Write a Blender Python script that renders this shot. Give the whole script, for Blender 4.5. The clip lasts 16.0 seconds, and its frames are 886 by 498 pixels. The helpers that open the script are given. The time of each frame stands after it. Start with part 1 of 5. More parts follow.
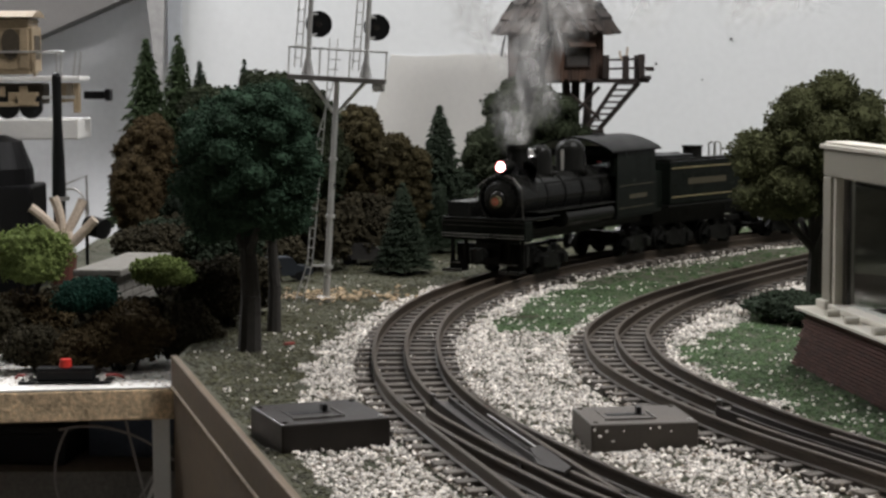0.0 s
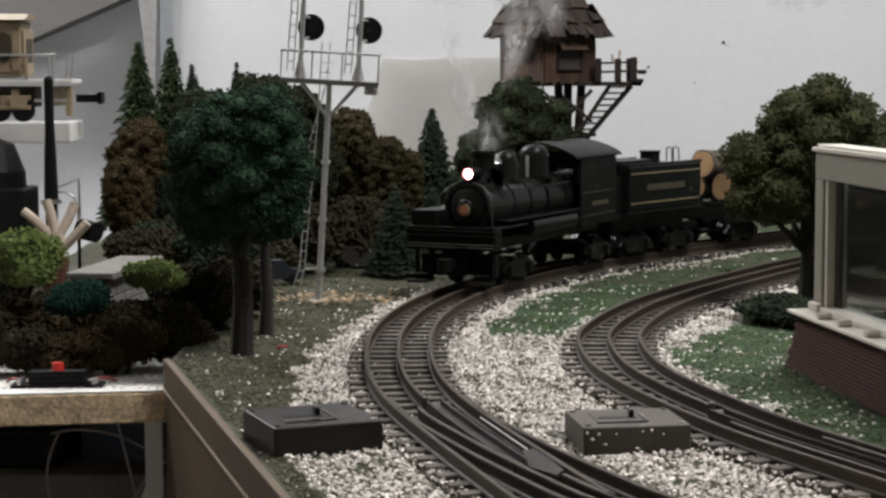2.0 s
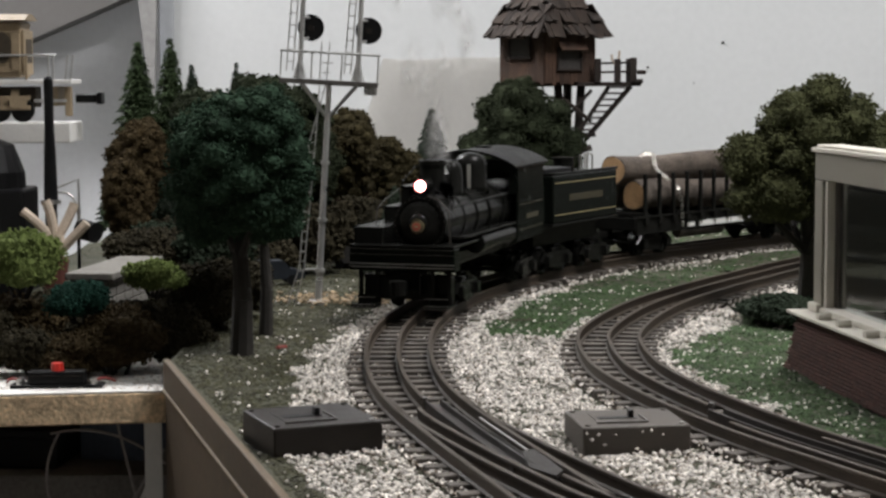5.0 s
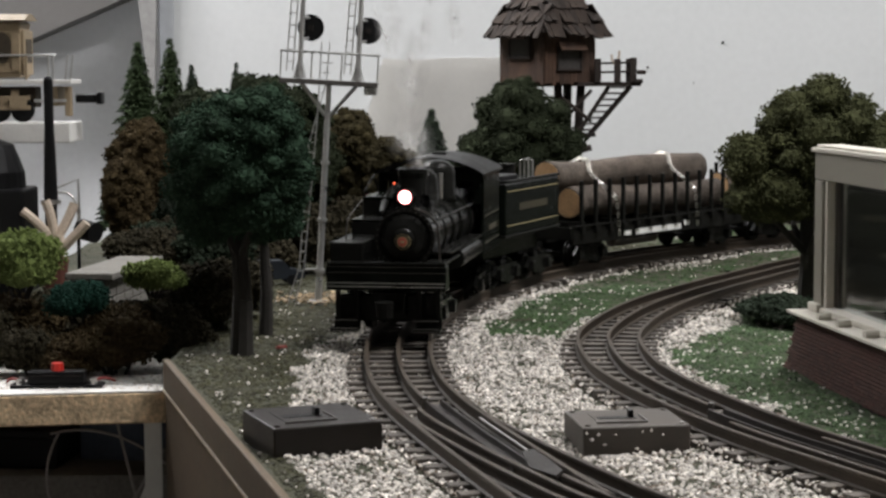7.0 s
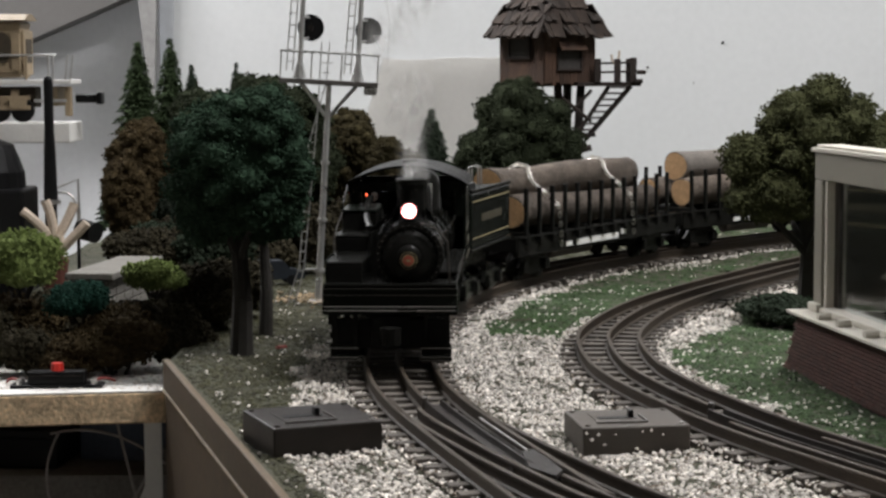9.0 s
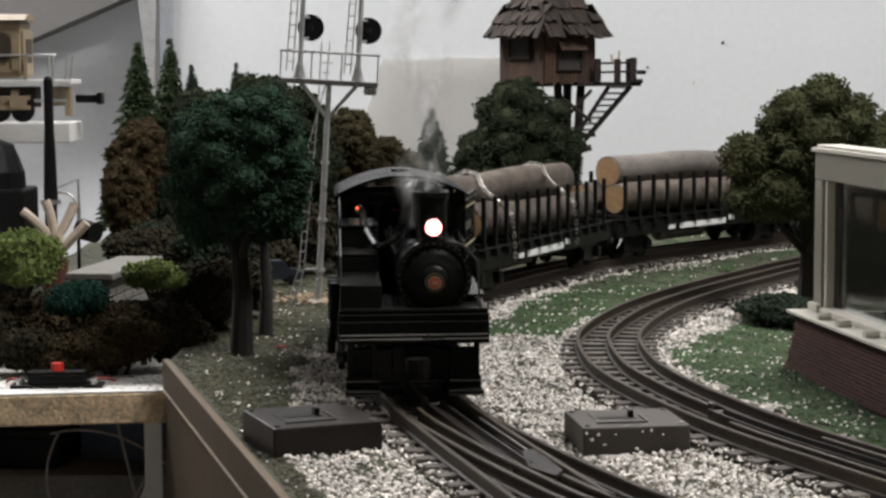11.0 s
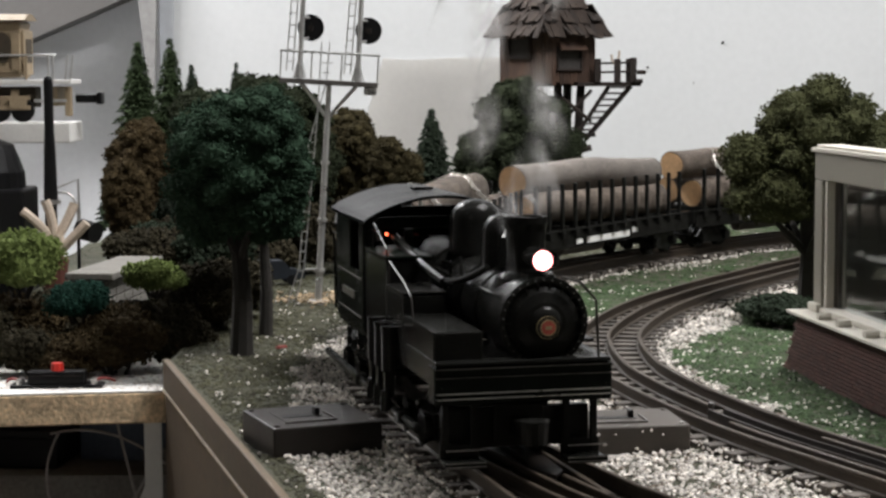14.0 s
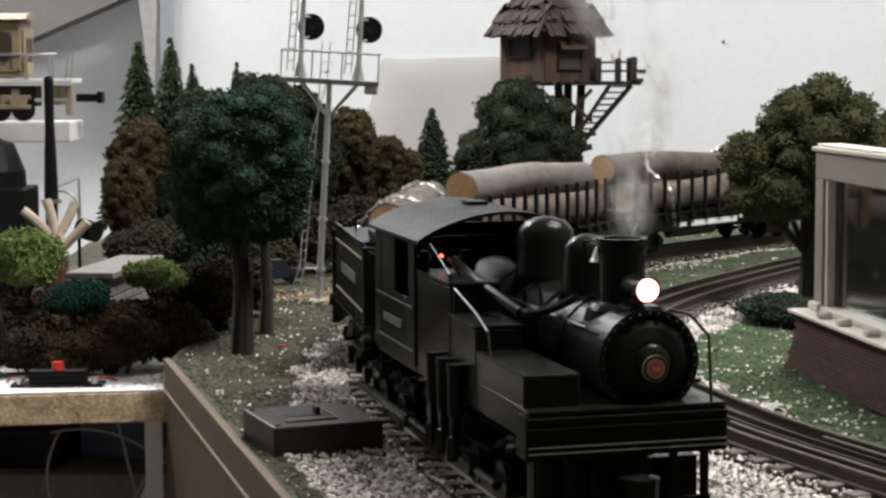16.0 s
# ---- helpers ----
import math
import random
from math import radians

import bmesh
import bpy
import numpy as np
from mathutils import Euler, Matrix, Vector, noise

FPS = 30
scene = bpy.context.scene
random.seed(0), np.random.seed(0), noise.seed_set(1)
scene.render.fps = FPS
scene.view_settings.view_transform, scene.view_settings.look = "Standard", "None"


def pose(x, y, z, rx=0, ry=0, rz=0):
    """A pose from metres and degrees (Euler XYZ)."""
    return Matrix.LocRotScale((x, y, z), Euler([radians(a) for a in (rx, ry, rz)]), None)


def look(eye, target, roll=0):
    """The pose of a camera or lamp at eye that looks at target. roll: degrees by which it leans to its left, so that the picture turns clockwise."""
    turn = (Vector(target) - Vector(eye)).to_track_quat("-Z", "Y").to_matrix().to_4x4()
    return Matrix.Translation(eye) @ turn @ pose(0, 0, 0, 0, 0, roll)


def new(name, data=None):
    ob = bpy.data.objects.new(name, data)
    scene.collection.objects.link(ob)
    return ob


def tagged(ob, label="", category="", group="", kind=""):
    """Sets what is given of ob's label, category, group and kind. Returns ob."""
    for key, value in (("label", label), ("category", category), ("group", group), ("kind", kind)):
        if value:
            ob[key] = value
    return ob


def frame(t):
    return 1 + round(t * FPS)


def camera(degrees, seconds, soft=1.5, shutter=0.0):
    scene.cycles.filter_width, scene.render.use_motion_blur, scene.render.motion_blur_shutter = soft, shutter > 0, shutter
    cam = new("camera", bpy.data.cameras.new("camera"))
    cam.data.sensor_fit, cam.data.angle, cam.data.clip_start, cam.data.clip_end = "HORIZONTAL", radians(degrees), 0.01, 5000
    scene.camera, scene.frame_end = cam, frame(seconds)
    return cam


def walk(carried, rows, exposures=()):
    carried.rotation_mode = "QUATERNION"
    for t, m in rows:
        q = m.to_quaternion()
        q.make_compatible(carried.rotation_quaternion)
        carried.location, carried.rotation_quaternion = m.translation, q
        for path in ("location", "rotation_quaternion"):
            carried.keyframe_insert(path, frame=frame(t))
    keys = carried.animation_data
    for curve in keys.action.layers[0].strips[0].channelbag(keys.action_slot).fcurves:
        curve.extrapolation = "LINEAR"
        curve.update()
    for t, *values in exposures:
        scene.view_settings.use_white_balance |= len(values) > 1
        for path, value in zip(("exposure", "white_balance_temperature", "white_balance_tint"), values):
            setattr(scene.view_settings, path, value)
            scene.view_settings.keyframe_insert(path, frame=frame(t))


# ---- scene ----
import functools
TAU = 2 * math.pi
rnd = random.Random(7)

# ---- camera and its walk ----
EYE = Vector((0, 0, 0.14685))


def aim(left, down):
    """Camera pose turned by small angles (degrees) from its resting aim."""
    yaw, pitch = radians(left), radians(5.482 + down)
    way = Vector((-math.sin(yaw) * math.cos(pitch), math.cos(yaw) * math.cos(pitch), -math.sin(pitch)))
    return look(EYE, EYE + way, -0.29)


cam = camera(26.5, 16.0, soft=2.7)
walk(cam, [(0, aim(0.241, 0.103)), (0.5, aim(0.141, 0.081)), (1.0, aim(0.086, 0.026)), (1.5, aim(0.039, 0.017)),
           (2.0, aim(0.01, 0.01)), (3.0, aim(0.0, 0.0)), (9.0, aim(-0.005, 0.0)), (15.5, aim(-0.005, 0.0)), (16.0, aim(0.012, 0.026))],
     [(0, 0.88), (8.0, 0.90), (11.5, 1.01), (14.0, 1.17), (16.0, 1.33)])

# ---- light ----
world = bpy.data.worlds.new("room_air")
scene.world = world
world.use_nodes = True
world.node_tree.nodes["Background"].inputs["Color"].default_value = (0.9, 0.95, 1.0, 1)
world.node_tree.nodes["Background"].inputs["Strength"].default_value = 0.02
# The third fitting is added out of view to brighten the recess wall.
LAMPS = [((0.70, 1.25, 1.444), 7.0, (0.7, 0.25)), ((0.58, 0.68, 1.444), 14.2, (0.7, 0.25)), ((-1.00, 1.98, 1.42), 27.0, (0.5, 0.2))]


# ---- materials ----
def mat(name, color, rough=0.6, metal=0.0, vary=0.25, scale=60.0, fine=400.0, bump=0.3, dist=0.0006, spec=0.5, per=0.0, color2=None, island=False):
    """Node material: two scales of noise tint the colour, the fine one also raises relief. per: spread between pieces."""
    m = bpy.data.materials.new(name)
    m.use_nodes = True
    nt = m.node_tree
    n, l = nt.nodes, nt.links
    b = n["Principled BSDF"]
    b.inputs["Roughness"].default_value = rough
    b.inputs["Metallic"].default_value = metal
    b.inputs["Specular IOR Level"].default_value = spec
    tc = n.new("ShaderNodeTexCoord")
    big, small = n.new("ShaderNodeTexNoise"), n.new("ShaderNodeTexNoise")
    big.inputs["Scale"].default_value, big.inputs["Detail"].default_value = scale, 5
    small.inputs["Scale"].default_value, small.inputs["Detail"].default_value = fine, 4
    l.new(tc.outputs["Object"], big.inputs["Vector"]), l.new(tc.outputs["Object"], small.inputs["Vector"])
    ramp = n.new("ShaderNodeMix")
    ramp.data_type = "RGBA"
    c = Vector(color)
    c2 = Vector(color2) if color2 else c * (1 - vary)
    ramp.inputs[6].default_value, ramp.inputs[7].default_value = (*c2, 1), (*(c * (1 + vary * 0.6)), 1)
    add = n.new("ShaderNodeMath")
    add.operation = "MULTIPLY_ADD"
    add.inputs[1].default_value = 0.5
    half = n.new("ShaderNodeMath")
    half.operation = "MULTIPLY"
    half.inputs[1].default_value = 0.5
    l.new(big.outputs["Fac"], half.inputs[0])
    l.new(small.outputs["Fac"], add.inputs[0]), l.new(half.outputs[0], add.inputs[2])
    fac = n.new("ShaderNodeMapRange")
    fac.inputs["From Min"].default_value, fac.inputs["From Max"].default_value = 0.35, 0.65
    l.new(add.outputs[0], fac.inputs["Value"])
    l.new(fac.outputs["Result"], ramp.inputs[0])
    out = ramp.outputs[2]
    if per:
        hsv = n.new("ShaderNodeHueSaturation")
        rng = n.new("ShaderNodeMapRange")
        rng.inputs["To Min"].default_value, rng.inputs["To Max"].default_value = 1 - per, 1 + per
        src = n.new("ShaderNodeNewGeometry").outputs["Random Per Island"] if island else n.new("ShaderNodeObjectInfo").outputs["Random"]
        l.new(src, rng.inputs["Value"]), l.new(rng.outputs["Result"], hsv.inputs["Value"])
        l.new(out, hsv.inputs["Color"])
        out = hsv.outputs["Color"]
    l.new(out, b.inputs["Base Color"])
    rr = n.new("ShaderNodeMapRange")
    rr.inputs["To Min"].default_value, rr.inputs["To Max"].default_value = max(0.02, rough - 0.1), min(1, rough + 0.1)
    l.new(big.outputs["Fac"], rr.inputs["Value"]), l.new(rr.outputs["Result"], b.inputs["Roughness"])
    if bump:
        bp = n.new("ShaderNodeBump")
        bp.inputs["Strength"].default_value, bp.inputs["Distance"].default_value = bump, dist
        l.new(small.outputs["Fac"], bp.inputs["Height"]), l.new(bp.outputs["Normal"], b.inputs["Normal"])
    return m


def glow(name, color, strength):
    m = bpy.data.materials.new(name)
    m.use_nodes = True
    b = m.node_tree.nodes["Principled BSDF"]
    b.inputs["Base Color"].default_value = (*color, 1)
    b.inputs["Emission Color"].default_value = (*color, 1)
    b.inputs["Emission Strength"].default_value = strength
    return m


def glass(name, color=(0.8, 0.85, 0.85), rough=0.03):
    m = bpy.data.materials.new(name)
    m.use_nodes = True
    b = m.node_tree.nodes["Principled BSDF"]
    b.inputs["Base Color"].default_value = (*color, 1)
    b.inputs["Transmission Weight"].default_value = 1
    b.inputs["Roughness"].default_value = rough
    b.inputs["IOR"].default_value = 1.3
    return m


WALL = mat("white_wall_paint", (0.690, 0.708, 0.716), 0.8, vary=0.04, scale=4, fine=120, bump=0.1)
DIMWALL = mat("low_bounce_wall", (0.40, 0.385, 0.355), 0.85, vary=0.08, scale=4, fine=120, bump=0.1)
GREYWALL = mat("grey_wall_paint", (0.76, 0.775, 0.79), 0.8, vary=0.06, scale=4, fine=120, bump=0.1)
RECESS_SHADE = mat("recess_shade_grey", (0.12, 0.115, 0.11), 0.85, vary=0.08, scale=5, fine=150, bump=0.1)
TANPANEL = mat("pale_tan_patch", (0.765, 0.752, 0.725), 0.85, vary=0.03, scale=8, fine=160, bump=0.1)
EARTH = mat("painted_earth", (0.033, 0.031, 0.016), 0.95, vary=0.5, scale=45, fine=700, bump=0.8, color2=(0.019, 0.023, 0.009))
STONE = mat("white_ballast", (0.70, 0.655, 0.60), 0.9, vary=0.35, scale=90, fine=2500, bump=0.4, per=0.42, island=True)
STONE_DK = mat("dirty_ballast", (0.21, 0.175, 0.14), 0.95, vary=0.3, scale=300, fine=2500, bump=0.4, per=0.4, island=True)
TURF = mat("green_turf", (0.033, 0.062, 0.019), 0.95, vary=0.4, scale=60, fine=1500, bump=0.3, per=0.4, island=True)
TURF_DRY = mat("olive_turf", (0.031, 0.030, 0.010), 0.95, vary=0.4, scale=60, fine=1500, bump=0.3, per=0.45, island=True)
RAIL = mat("browned_steel_rail", (0.046, 0.035, 0.025), 0.58, 0.10, spec=0.25, vary=0.35, scale=50, fine=900, bump=0.15)
TIE = mat("dusty_dark_tie", (0.070, 0.060, 0.050), 0.8, vary=0.4, scale=150, fine=1500, bump=0.5, per=0.35)
LOCO = mat("black_locomotive_enamel", (0.0100, 0.0100, 0.0090), 0.20, vary=0.35, scale=60, fine=1200, bump=0.10, spec=0.085)
LOCO_G = mat("dark_green_enamel", (0.0068, 0.0086, 0.0068), 0.24, vary=0.35, scale=60, fine=1200, bump=0.10, spec=0.06)
ROOF = mat("black_cab_roof", (0.0034, 0.0032, 0.0029), 0.34, vary=0.3, scale=60, fine=900, bump=0.2, spec=0.05)
STEEL = mat("bright_steel", (0.55, 0.54, 0.52), 0.3, 0.9, vary=0.2, scale=80, fine=1200, bump=0.1)
SILVER = mat("silver_paint", (0.60, 0.60, 0.59), 0.30, 0.75, vary=0.2, scale=90, fine=1100, bump=0.15)
GOLD = mat("yellow_lining", (0.30, 0.25, 0.13), 0.5, vary=0.15)
DIMGOLD = mat("dull_gold_bar", (0.045, 0.038, 0.02), 0.6)
DULLRED = mat("dull_red_plastic", (0.22, 0.022, 0.016), 0.55, vary=0.3)
FADED = mat("faded_red_enamel", (0.42, 0.075, 0.05), 0.5, vary=0.3, scale=200, fine=2000)
RED = mat("red_paint", (0.55, 0.03, 0.02), 0.4, vary=0.2)
BARK = mat("log_bark", (0.120, 0.096, 0.076), 0.95, color2=(0.034, 0.026, 0.020), vary=0.4, scale=70, fine=700, bump=0.9, dist=0.0012, per=0.25)
LOGEND = mat("cut_log_end", (0.47, 0.29, 0.145), 0.8, vary=0.3, scale=150, fine=900, bump=0.4)
CHAIN = mat("bright_chain", (0.62, 0.60, 0.55), 0.3, 1.0, vary=0.1)
GREYBARK = mat("smooth_grey_bark", (0.145, 0.128, 0.112), 0.9, vary=0.4, scale=50, fine=600, bump=0.7, dist=0.001)
SHINGLE = mat("dark_grey_shingle", (0.027, 0.018, 0.013), 0.9, vary=0.5, scale=80, fine=900, bump=0.5, per=0.35)
CHIP = mat("pale_wood_chip", (0.30, 0.22, 0.13), 0.85, vary=0.3, scale=100, per=0.4, island=True)
HANDRAIL = mat("oil_dark_handrail", (0.034, 0.030, 0.025), 0.42, 0.3, vary=0.3)
GUN = mat("dull_gunmetal", (0.16, 0.15, 0.14), 0.35, 0.6, vary=0.2)
WHITE = mat("white_lettering", (0.75, 0.75, 0.72), 0.6, vary=0.08)
TRUNK = mat("tree_bark", (0.024, 0.021, 0.017), 0.95, vary=0.4, scale=200, fine=1400, bump=0.8)
WEATHER = mat("weathered_brown_timber", (0.058, 0.031, 0.019), 0.9, vary=0.5, scale=60, fine=900, bump=0.7, per=0.3)
DARKWOOD = mat("dark_stained_timber", (0.022, 0.015, 0.012), 0.9, vary=0.4, scale=80, fine=900, bump=0.6, per=0.3)
BLACKBOX = mat("black_moulded_plastic", (0.018, 0.0145, 0.012), 0.40, vary=0.3, scale=70, fine=1500, bump=0.15, spec=0.22)
DUSTBOX = mat("dusty_brown_plastic", (0.062, 0.052, 0.042), 0.6, vary=0.3, scale=70, fine=1500, bump=0.25)
BRICK = mat("red_brick", (0.066, 0.025, 0.017), 0.85, vary=0.3, scale=120, fine=1500, bump=0.5, per=0.25)
MORTAR = mat("dark_mortar", (0.03, 0.014, 0.011), 0.95, vary=0.3, scale=200)
BEIGE = mat("beige_moulded_plastic", (0.25, 0.235, 0.195), 0.5, vary=0.08, scale=30, fine=900, bump=0.1)
CREAM = mat("cream_sill", (0.56, 0.53, 0.46), 0.55, vary=0.1, scale=60, fine=900, bump=0.15)
PLY = mat("raw_plywood_edge", (0.72, 0.54, 0.34), 0.85, vary=0.55, scale=110, fine=520, bump=0.8)
FASCIA = mat("brown_fascia_board", (0.080, 0.050, 0.021), 0.68, vary=0.3, scale=15, fine=220, bump=0.2)
BENCH = mat("white_bench_top", (0.78, 0.765, 0.73), 0.9, vary=0.15, scale=60, fine=900, bump=0.5)
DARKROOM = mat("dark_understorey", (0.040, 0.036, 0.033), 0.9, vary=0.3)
INTERIOR_SHADE = mat("interior_shade_black", (0.004, 0.004, 0.005), 0.95, vary=0.3, spec=0.05)
UNDER = mat("dusty_grey_panel", (0.16, 0.15, 0.135), 0.9, vary=0.35, scale=25)
FLOOR = mat("concrete_floor", (0.18, 0.17, 0.16), 0.85, vary=0.2, scale=5, fine=80)
TAN = mat("unpainted_tan_resin", (0.28, 0.215, 0.135), 0.6, vary=0.25, scale=60, fine=900, bump=0.25)
TANDK = mat("tan_shadowed_recess", (0.045, 0.034, 0.02), 0.8, vary=0.3)
BLACK = mat("satin_black", (0.006, 0.006, 0.0065), 0.42, vary=0.3, scale=60, fine=900, bump=0.1, spec=0.2)
WHITESH = mat("white_shelf_paint", (0.70, 0.69, 0.66), 0.6, vary=0.06)
GREYST = mat("grey_stone_slab", (0.15, 0.142, 0.125), 0.9, vary=0.25, scale=80, fine=900, bump=0.5)
BONE = mat("pale_peeled_wood", (0.52, 0.43, 0.34), 0.7, vary=0.3, scale=60, fine=700, bump=0.3)
WIRE = mat("grey_cable_sheath", (0.28, 0.26, 0.25), 0.5, vary=0.2)
PANE = glass("window_glass")
PANE.node_tree.nodes["Principled BSDF"].inputs["IOR"].default_value = 1.42
SMOKE_GLASS = glass("cab_glass", (0.5, 0.5, 0.5))


def foliage(name, color, color2):
    return mat(name, color, 0.95, vary=0.4, scale=35, fine=900, bump=0.4, per=0.13, color2=color2, island=True, spec=0.1)


F_BLUE = foliage("blue_green_foliage", (0.026, 0.048, 0.029), (0.016, 0.031, 0.019))
F_GREEN = foliage("mid_green_foliage", (0.024, 0.030, 0.016), (0.015, 0.019, 0.010))
F_OLIVE = foliage("olive_foliage", (0.058, 0.062, 0.028), (0.034, 0.037, 0.017))
F_BROWN = foliage("rust_brown_foliage", (0.050, 0.036, 0.017), (0.030, 0.022, 0.011))
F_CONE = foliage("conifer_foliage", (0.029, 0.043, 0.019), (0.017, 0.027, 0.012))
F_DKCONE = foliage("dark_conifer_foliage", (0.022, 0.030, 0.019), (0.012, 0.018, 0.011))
F_LIME = foliage("lime_foliage", (0.15, 0.19, 0.06), (0.055, 0.075, 0.022))
F_TEAL = foliage("teal_foliage", (0.013, 0.042, 0.030), (0.008, 0.026, 0.019))
F_TAWNY = foliage("tawny_foliage", (0.046, 0.038, 0.018), (0.026, 0.022, 0.011))
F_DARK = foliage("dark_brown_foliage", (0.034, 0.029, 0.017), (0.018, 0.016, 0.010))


# ---- mesh tools ----
def link(name, bm, material, parent=None, label="", smooth=False):
    me = bpy.data.meshes.new(name)
    bmesh.ops.recalc_face_normals(bm, faces=bm.faces)
    if smooth:
        for f in bm.faces:
            f.smooth = True
    bm.to_mesh(me)
    bm.free()
    me.materials.append(material)
    ob = new(name, me)
    if parent:
        ob.parent = parent
    if label:
        ob["label"] = label
    return ob


def part(name, bm, material, parent, label="", smooth=False):
    return link(name, bm, material, parent, label, smooth)


def raw(name, verts, faces, material, parent=None):
    me = bpy.data.meshes.new(name)
    me.from_pydata(verts, [], faces)
    me.materials.append(material)
    ob = new(name, me)
    if parent:
        ob.parent = parent
    return ob


def thing(name, m, label, category, group="", kind=""):
    ob = new(name)
    ob.empty_display_size = 0.01
    ob.matrix_world = m
    ob.matrix_basis = m
    return tagged(ob, label, category, group, kind)


def box(x0, x1, y0, y1, z0, z1, bev=0.0, bm=None, m=None):
    bm = bm or bmesh.new()
    t = Matrix.Translation(((x0 + x1) / 2, (y0 + y1) / 2, (z0 + z1) / 2)) @ Matrix.Diagonal((x1 - x0, y1 - y0, z1 - z0, 1))
    vs = bmesh.ops.create_cube(bm, size=1, matrix=(m @ t) if m else t)["verts"]
    if bev:
        es = list({e for v in vs for e in v.link_edges})
        bmesh.ops.bevel(bm, geom=es, offset=bev, segments=2, affect="EDGES", profile=0.5)
    return bm


def rod(a, b, r0, r1=None, n=10, bm=None, caps=True):
    bm = bm or bmesh.new()
    a, b = Vector(a), Vector(b)
    d = b - a
    q = d.to_track_quat("Z", "Y").to_matrix().to_4x4()
    m = Matrix.Translation((a + b) / 2) @ q
    bmesh.ops.create_cone(bm, cap_ends=caps, segments=n, radius1=r0, radius2=r0 if r1 is None else r1, depth=d.length, matrix=m)
    return bm


def tube(pts, r, n=8, bm=None):
    bm = bm or bmesh.new()
    P = [Vector(p) for p in pts]
    rings = []
    for i, p in enumerate(P):
        d = (P[min(i + 1, len(P) - 1)] - P[max(i - 1, 0)]).normalized()
        u = d.orthogonal().normalized()
        v = d.cross(u)
        if rings:
            u = (u0 - d * u0.dot(d)).normalized()
            v = d.cross(u)
        u0 = u
        rings.append([bm.verts.new(p + (u * math.cos(TAU * k / n) + v * math.sin(TAU * k / n)) * r) for k in range(n)])
    for a, b in zip(rings[:-1], rings[1:]):
        for k in range(n):
            bm.faces.new((a[k], a[(k + 1) % n], b[(k + 1) % n], b[k]))
    bm.faces.new(rings[0]), bm.faces.new(rings[-1])
    return bm


def bend(a, b, c, n=8):
    """Points of a soft curve from a to c that leans to b."""
    a, b, c = Vector(a), Vector(b), Vector(c)
    return [(1 - u) ** 2 * a + 2 * u * (1 - u) * b + u * u * c for u in (i / n for i in range(n + 1))]


def lathe(profile, n=24, m=None, bm=None):
    """Turn (radius, height) pairs about the z axis."""
    bm = bm or bmesh.new()
    rings = []
    for r, z in profile:
        ring = []
        for k in range(n):
            p = Vector((r * math.cos(TAU * k / n), r * math.sin(TAU * k / n), z))
            ring.append(bm.verts.new(m @ p if m else p))
        rings.append(ring)
    for a, b in zip(rings[:-1], rings[1:]):
        for k in range(n):
            bm.faces.new((a[k], a[(k + 1) % n], b[(k + 1) % n], b[k]))
    bm.faces.new(rings[0]), bm.faces.new(rings[-1])
    return bm


def prism(outline, depth, m=None, bm=None):
    """Extrude a closed outline of (x, y) along z by depth."""
    bm = bm or bmesh.new()
    lo = [bm.verts.new((m @ Vector((x, y, 0))) if m else (x, y, 0)) for x, y in outline]
    hi = [bm.verts.new((m @ Vector((x, y, depth))) if m else (x, y, depth)) for x, y in outline]
    bm.faces.new(lo), bm.faces.new(hi)
    for i in range(len(lo)):
        j = (i + 1) % len(lo)
        bm.faces.new((lo[i], lo[j], hi[j], hi[i]))
    return bm


def spline(ctrl, n=12, smooth=41):
    """Smooth line through the neighbourhood of the control points."""
    C = np.array(ctrl, float)
    P = np.vstack([2 * C[0] - C[1], C, 2 * C[-1] - C[-2]])
    out = []
    for i in range(1, len(P) - 2):
        a, b, c, d = P[i - 1:i + 3]
        for u in np.linspace(0, 1, n, endpoint=False):
            out.append(0.5 * (2 * b + (c - a) * u + (2 * a - 5 * b + 4 * c - d) * u * u + (3 * b - a - 3 * c + d) * u ** 3))
    out.append(C[-1])
    out = np.array(out)
    h = smooth // 2
    pad = np.vstack([out[:1] + (out[:1] - out[1:h + 1])[::-1], out, out[-1:] + (out[-1:] - out[-h - 1:-1])[::-1]])
    k = np.ones(smooth) / smooth
    return np.stack([np.convolve(pad[:, j], k, "valid") for j in (0, 1)], 1)


class Way:
    """A line on the ground, walked by its length."""

    def __init__(self, ctrl, smooth=41):
        self.p = spline(ctrl, 12, smooth)
        self.s = np.r_[0, np.cumsum(np.hypot(*np.diff(self.p, axis=0).T))]
        self.length = float(self.s[-1])

    def at(self, s):
        if s > self.length:
            d = self.p[-1] - self.p[-4]
            return self.p[-1] + d / np.hypot(*d) * (s - self.length)
        return np.array([np.interp(s, self.s, self.p[:, 0]), np.interp(s, self.s, self.p[:, 1])])

    def dir(self, s):
        d = self.at(s + 0.004) - self.at(max(s - 0.004, 0))
        return d / np.hypot(*d)

    def s_at(self, y):
        return float(self.s[np.argmin(np.abs(self.p[:, 1] - y))])

    def near(self, x, y):
        return float(np.min(np.hypot(self.p[:, 0] - x, self.p[:, 1] - y)))


